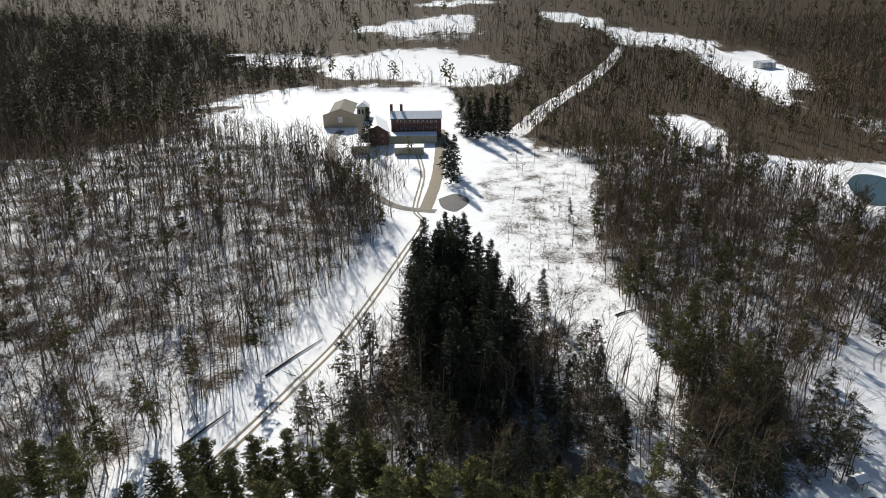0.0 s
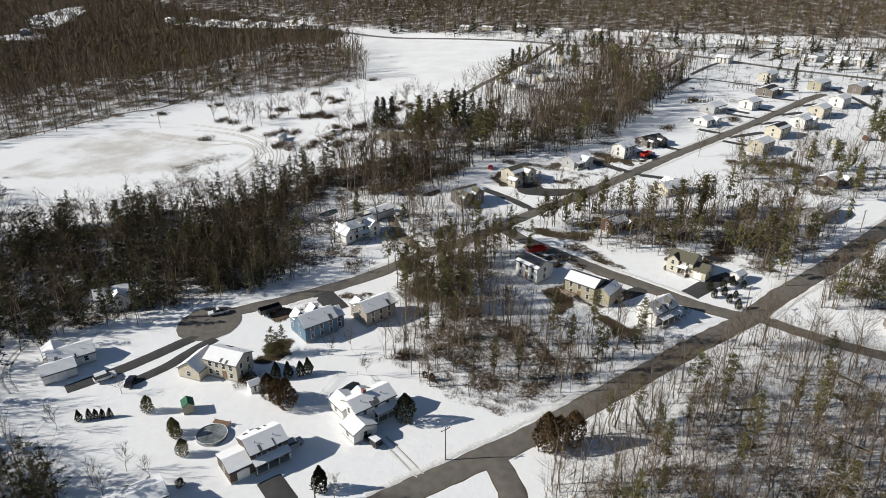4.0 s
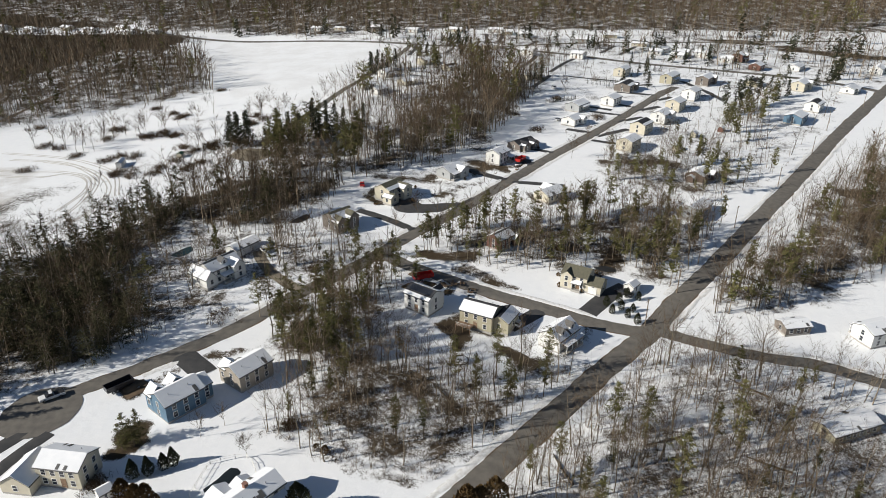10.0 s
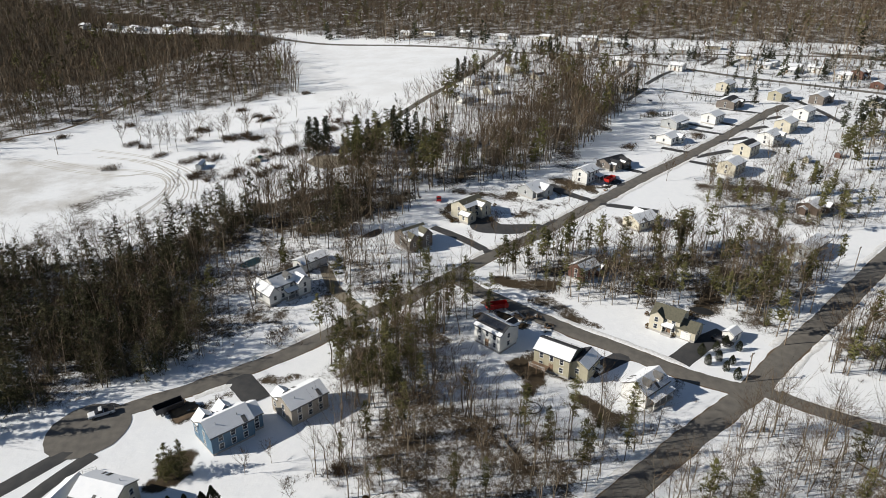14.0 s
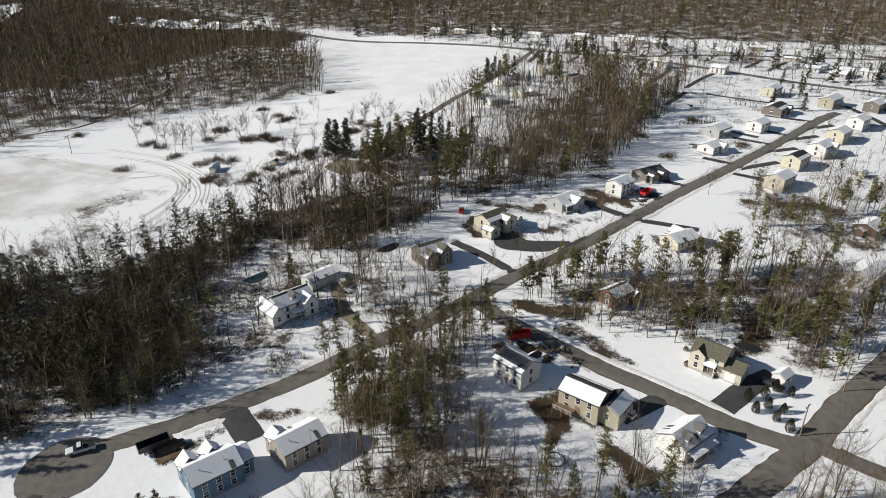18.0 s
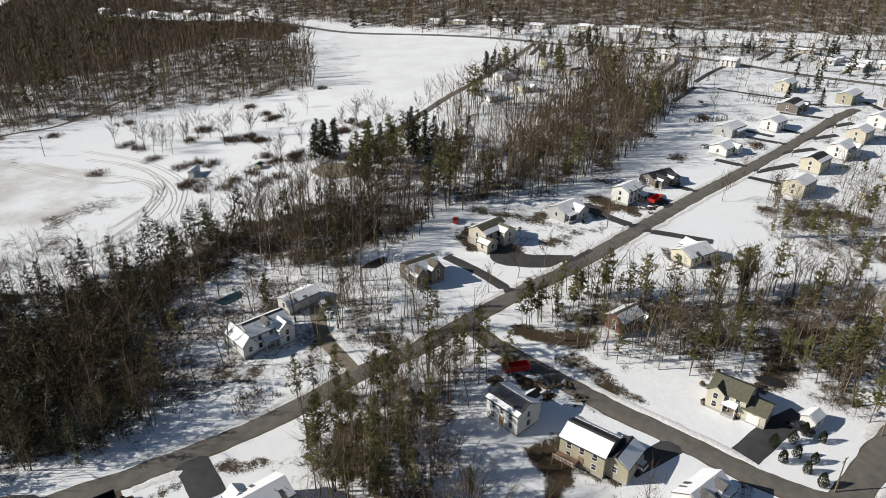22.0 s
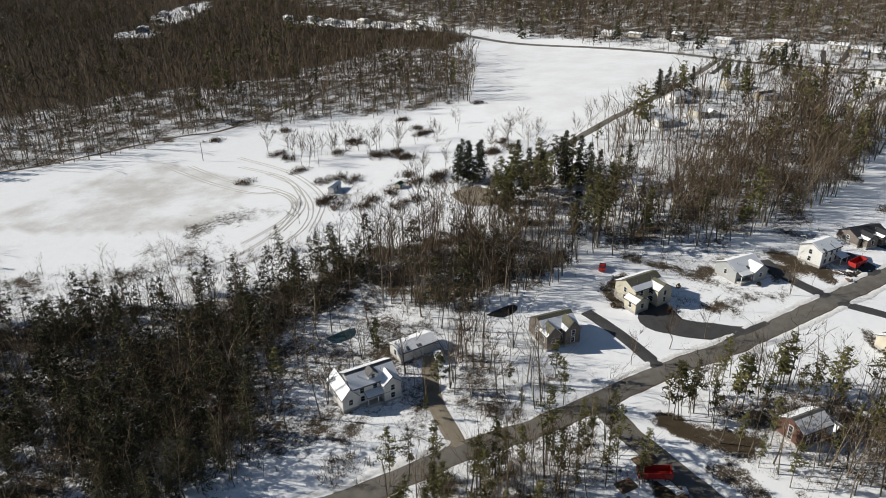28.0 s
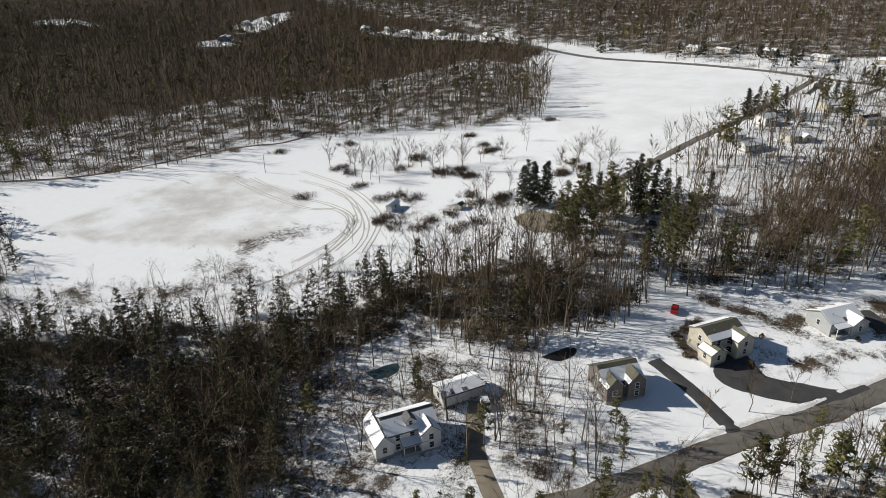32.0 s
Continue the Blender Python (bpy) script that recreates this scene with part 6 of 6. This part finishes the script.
shed(117.3, 106.9, 40, 2.8, 2.4, 2.2, "tan", "green", "small tan shed with a green roof", 0)
shed(214.5, -23, -40, 4, 3.2, 2.4, "white", "grey", "white garden shed with a snowy roof")
shed(343, -70, -36, 3.4, 2.4, 2.1, "cream", "grey", "cream garden shed on the snow")
shed(363, -84, -36, 3.4, 2.4, 2.1, "cream", "grey", "cream garden shed on the snow")
shed(372, -100, -36, 3.4, 2.4, 2.0, "brick", "grey", "dark red garden shed on snow")
shed(128, 96, -40, 2.6, 2.4, 2.1, "white", "grey", "small white garden shed")
shed(304, -66, -40, 3.5, 3, 2.2, "brown", "grey", "brown garden shed behind bare trees")
shed(84, 109, 20, 3, 2.4, 2.1, "grey", "grey", "grey garden shed half buried in snow")
shed(320, 183, 10, 7, 2.4, 2.2, "white", "grey", "white site trailer at the field's edge")
shed(331, 160, 0, 3, 2.2, 1.8, "cream", "green", "yellow-green machine shelter beside the field", 0)


def heap(x, y, rx, ry, h, label):
    """A lumpy mound of earth and rubble."""
    rows = []
    for i in range(13):
        for j in range(13):
            u, v = i / 6 - 1, j / 6 - 1
            k = max(0.0, 1 - u * u) * max(0.0, 1 - v * v)
            rows.append((u * rx, v * ry, h * k ** 0.7 * (0.6 + 0.9 * abs(noise.noise((u * 3 + x, v * 3 + y, 0.4)))) - 0.05))
    me = sheet("earth_mound", 13, 13, np.array(rows))
    me.materials.append(M_VERGE)
    tagged(new("earth_mound", me), label, "mound").matrix_world = pose(x, y, land(x, y), 0, 0, -38)


dump_trailer(161.8, 109.2, -42, "black", "black open trailer loaded with rubble")
heap(163.2, 106.2, 3.0, 1.6, 1.3, "dark heap of building rubble beside the lane")
heap(223, 42.5, 2.6, 1.8, 0.9, "brown heap of earth and timber at a building plot")
heap(216.5, 33.5, 2.2, 1.6, 0.8, "dark heap of building waste by a house")
heap(215, 44.5, 2.0, 1.5, 0.7, "low heap of dark earth by a house")


def plank_pile(x, y, n, spread, label, seed):
    """Loose boards and sheets thrown on one another, each a piece of its own."""
    rng = np.random.default_rng(seed)
    top = tagged(new("plank_pile"), label, "lumber")
    top.matrix_world = pose(x, y, land(x, y))
    for i in range(n):
        l, w = rng.uniform(1.0, 3.2), rng.uniform(0.15, 0.9)
        mat = (M_WOOD, M_BLACK, M_METAL, M_WHITE, M_VERGE)[rng.integers(5)]
        board = part("board", boxes((-l / 2, -w / 2, 0, l / 2, w / 2, 0.06 + 0.2 * rng.random())), mat, top)
        board.matrix_local = pose(rng.normal() * spread, rng.normal() * spread * 0.6, 0.05 + 0.07 * i, rng.normal() * 4, rng.normal() * 4, rng.uniform(0, 180))


plank_pile(215.2, 33.4, 16, 1.9, "dark scattered boards and scrap beside the white house", 3)
plank_pile(212.4, 25.6, 8, 1.0, "pale boards and drums at the roadside", 4)
plank_pile(216.4, 29.2, 10, 1.3, "scrap boards and sheets at a building plot", 5)
plank_pile(163.5, 105.6, 8, 1.0, "broken boards beside the rubble trailer", 6)
plank_pile(303, 116, 10, 2.2, "weathered timber stacked at the field's edge", 7)
plank_pile(318, 6, 8, 1.5, "boards and pallets on bare earth by the white house", 8)


def round_pool(x, y, r, label):
    top = tagged(new("swimming_pool"), label, "pool")
    top.matrix_world = pose(x, y, land(x, y)) @ Matrix.Diagonal((0.92, 0.92, 0.6, 1))
    bm = bmesh.new()
    bmesh.ops.create_cone(bm, cap_ends=False, segments=28, radius1=r, radius2=r, depth=1.3, matrix=pose(0, 0, 0.65))
    part("pool_wall", bm, M_METAL, top)
    bm = bmesh.new()
    bmesh.ops.create_circle(bm, cap_ends=True, segments=28, radius=r - 0.02, matrix=pose(0, 0, 1.12))
    part("cover", bm, material("pool_cover", (0.03, 0.045, 0.05), (0.30, 0.32, 0.33), 0.5, 0.35), top, "dark pool cover with snow patches")
    ring = [(r * math.cos(a * 0.2244), r * math.sin(a * 0.2244), 1.3) for a in range(29)]
    for i in range(28):
        v, f = tube([ring[i], ring[i + 1]], [0.09, 0.09], 4)
        ob = new("rim_section", raw_mesh("rim_section", np.array(v), np.array(f), [M_WHITE]))
        ob.parent = top
    for a in range(5):
        part("deck_board", boxes((r + 0.1 + 0.3 * a, -2.2, 1.0, r + 0.36 + 0.3 * a, 2.2, 1.06)), M_WOOD, top)
    for sx in (-2.1, 2.1):
        part("deck_leg", boxes((r + 1.2, sx - 0.06, 0, r + 1.32, sx + 0.06, 1.9)), M_WOOD, top)


round_pool(110.7, 96.9, 3.6, "round above-ground pool with a dark winter cover and deck")
patch("sunken_pool", [(131, 78), (134, 76), (137, 74.5), (136, 72), (132, 73), (129, 76)], 0.12, material("dark_pool_cover", (0.02, 0.025, 0.028), None, 1.0, 0.3), "in-ground pool under a black cover", "pool")
patch("garden_pond", [(232, 125), (236, 123.5), (239, 121), (236, 119), (233, 120), (231, 122)], 0.12, M_WATER, "frozen kidney-shaped garden pool", "pool")
patch("covered_pool", [(229, -14), (230, -18), (228, -21), (226, -20), (226.5, -16)], 0.12, material("black_liner", (0.03, 0.03, 0.03), None, 1.0, 0.4), "dark covered oval pool", "pool")
patch("field_pool", [(258, 92), (262, 90), (266, 87), (264, 85), (259, 87)], 0.1, material("black_tarpaulin", (0.015, 0.015, 0.017), None, 1.0, 0.5), "black tarpaulin on the snow", "tarpaulin")


def trampoline(x, y):
    top = tagged(new("trampoline"), "round black trampoline on the snow", "trampoline")
    top.matrix_world = pose(x, y, land(x, y))
    ring = [(2.1 * math.cos(a * 0.3142), 2.1 * math.sin(a * 0.3142), 0.8) for a in range(21)]
    v, f = tube(ring, [0.12] * 21, 5)
    new("frame", raw_mesh("frame", np.array(v), np.array(f), [M_BLACK])).parent = top
    bm = bmesh.new()
    bmesh.ops.create_circle(bm, cap_ends=True, segments=20, radius=1.7, matrix=pose(0, 0, 0.78))
    part("mat", bm, M_SNOW, top)
    for a in range(6):
        t = a * 1.047
        part("leg", boxes((2.1 * math.cos(t) - 0.04, 2.1 * math.sin(t) - 0.04, 0, 2.1 * math.cos(t) + 0.04, 2.1 * math.sin(t) + 0.04, 0.8)), M_METAL, top)


trampoline(176.5, 28)


def utility_pole(x, y, h=10.0, arm=True, turn=0):
    top = tagged(new("utility_pole"), "weathered wooden utility pole", "pole", "utility poles")
    top.matrix_world = pose(x, y, land(x, y), 0, 0, turn)
    v, f = tube([(0, 0, -0.5), (0, 0, h)], [0.16, 0.11], 8)
    new("pole", raw_mesh("pole", np.array(v), np.array(f), [M_POLE])).parent = top
    if arm:
        part("crossarm", boxes((-1.2, -0.06, h - 0.6, 1.2, 0.06, h - 0.48)), M_POLE, top)
        for u in (-1.0, 0.5, 1.0):
            part("insulator", boxes((u - 0.05, -0.05, h - 0.48, u + 0.05, 0.05, h - 0.28)), M_METAL, top)
    return top


POLES = [(116, 46), (145, 25), (196, -23), (214, -36.5), (232, -48), (260, -69), (300, -100), (340, -131), (376, -154), (420, -194)]
for px_, py_ in POLES:
    utility_pole(px_, py_, 8.5, True, -38)
for px_, py_ in ((48.5, 236), (96, 66), (330, 262), (660, 160), (630, 100)):
    utility_pole(px_, py_, 9.0, False)


def fence_run(points, h, mat, label, gap=2.2, rails=2):
    top = tagged(new("fence"), label, "fence")
    pts = resample(points, gap)
    for i, p in enumerate(pts):
        z = land(p.x, p.y)
        part("post", boxes((p.x - 0.05, p.y - 0.05, z, p.x + 0.05, p.y + 0.05, z + h)), mat, top)
        if i + 1 < len(pts):
            q = pts[i + 1]
            zq = land(q.x, q.y)
            for k in range(rails):
                u = h * (0.45 + 0.45 * k)
                v, f = tube([(p.x, p.y, z + u), (q.x, q.y, zq + u)], [0.04, 0.04], 4)
                new("rail", raw_mesh("rail", np.array(v), np.array(f), [mat])).parent = top


fence_run([(138, 79), (140, 72), (134, 68)], 1.2, M_WHITE, "white rail fence round the covered pool")
fence_run([(127, 80), (138, 79)], 1.2, M_WHITE, "white rail fence beside the pool")
fence_run([(356, -45), (333, -72)], 1.1, M_WHITE, "white post fence along a snowy garden")
fence_run([(334, -75), (374, -103)], 0.9, M_WOOD, "brown fence and hedge line between plots")
fence_run([(130, 117), (138, 118), (142, 114)], 1.1, M_WHITE, "white rail beside the cream house")


def snowbank(points, half, h, label):
    """Ploughed snow heaped along a road's edge, lumpy along its run."""
    pts = resample(points, 1.2)
    rows = []
    for i, p in enumerate(pts):
        d = (pts[min(i + 1, len(pts) - 1)] - pts[max(i - 1, 0)]).normalized()
        side = Vector((-d.y, d.x, 0))
        for j in range(6):
            u = j / 5 * 2 - 1
            q = p + side * (u * half * (1 + 0.5 * noise.noise((p.x * 0.3, p.y * 0.3, 2.0))) + 0.5 * noise.noise((p.x * 0.2, p.y * 0.2, 7.0)))
            lump = 0.6 + 0.8 * abs(noise.noise((q.x * 0.7, q.y * 0.7, 0.5)))
            rows.append((q.x, q.y, land(q.x, q.y) + (h * lump * (1 - u * u) - 0.03)))
    me = sheet("snowbank", len(pts), 6, np.array(rows))
    me.materials.append(M_BANK)
    me.polygons.foreach_set("use_smooth", np.ones(len(me.polygons), bool))
    tagged(new("snowbank", me), label, "snow", kind="structure")


def beside(line, off):
    out = []
    for i, (x, y) in enumerate(line):
        a, b = line[max(i - 1, 0)], line[min(i + 1, len(line) - 1)]
        d = Vector((b[0] - a[0], b[1] - a[1], 0)).normalized()
        out.append((x - d.y * off, y + d.x * off))
    return out


for line, off in ((MAIN_ROAD[2:6], 4.2), (MAIN_ROAD[7:12], 4.2), (MAIN_ROAD[1:3], -4.2), (MAIN_ROAD[6:12], -4.2), (LANE[2:7], 3.8), (LANE[8:16], 3.7), (LANE[2:4], -3.8), (LANE[10:16], -3.7), (LINK[2:6], 3.7), (LINK[1:4], -3.7), (EAST_ROAD[1:6], 3.4), (EAST_ROAD[1:6], -3.4)):
    snowbank(beside(line, off), 1.0, 0.2, "lumpy ploughed snow heaped along the road")

# fallen trunks along the school track and in the thin woods
for x, y, turn, l in ((-46, 150, 58, 22), (-58, 122, 62, 15), (135, 5, 20, 9), (150, -20, 110, 8), (140, -40, 60, 9), (160, 30, 30, 8), (170, 40, 80, 7), (190, 70, 10, 8), (165, -45, 45, 10), (60, 152, 20, 12), (58, 140, 70, 9), (52, 182, 30, 8)):
    v, f = tube([(0, 0, 0.3), (l * 0.5, 0.2, 0.35), (l, -0.1, 0.3)], [0.28, 0.22, 0.1], 6)
    ob = tagged(new("fallen_trunk", raw_mesh("fallen_trunk", np.array(v), np.array(f), [M_BARK])), "fallen grey tree trunk lying on the snow", "log", "fallen trunks")
    ob.matrix_world = pose(x, y, land(x, y) - 0.05, 0, 0, turn)
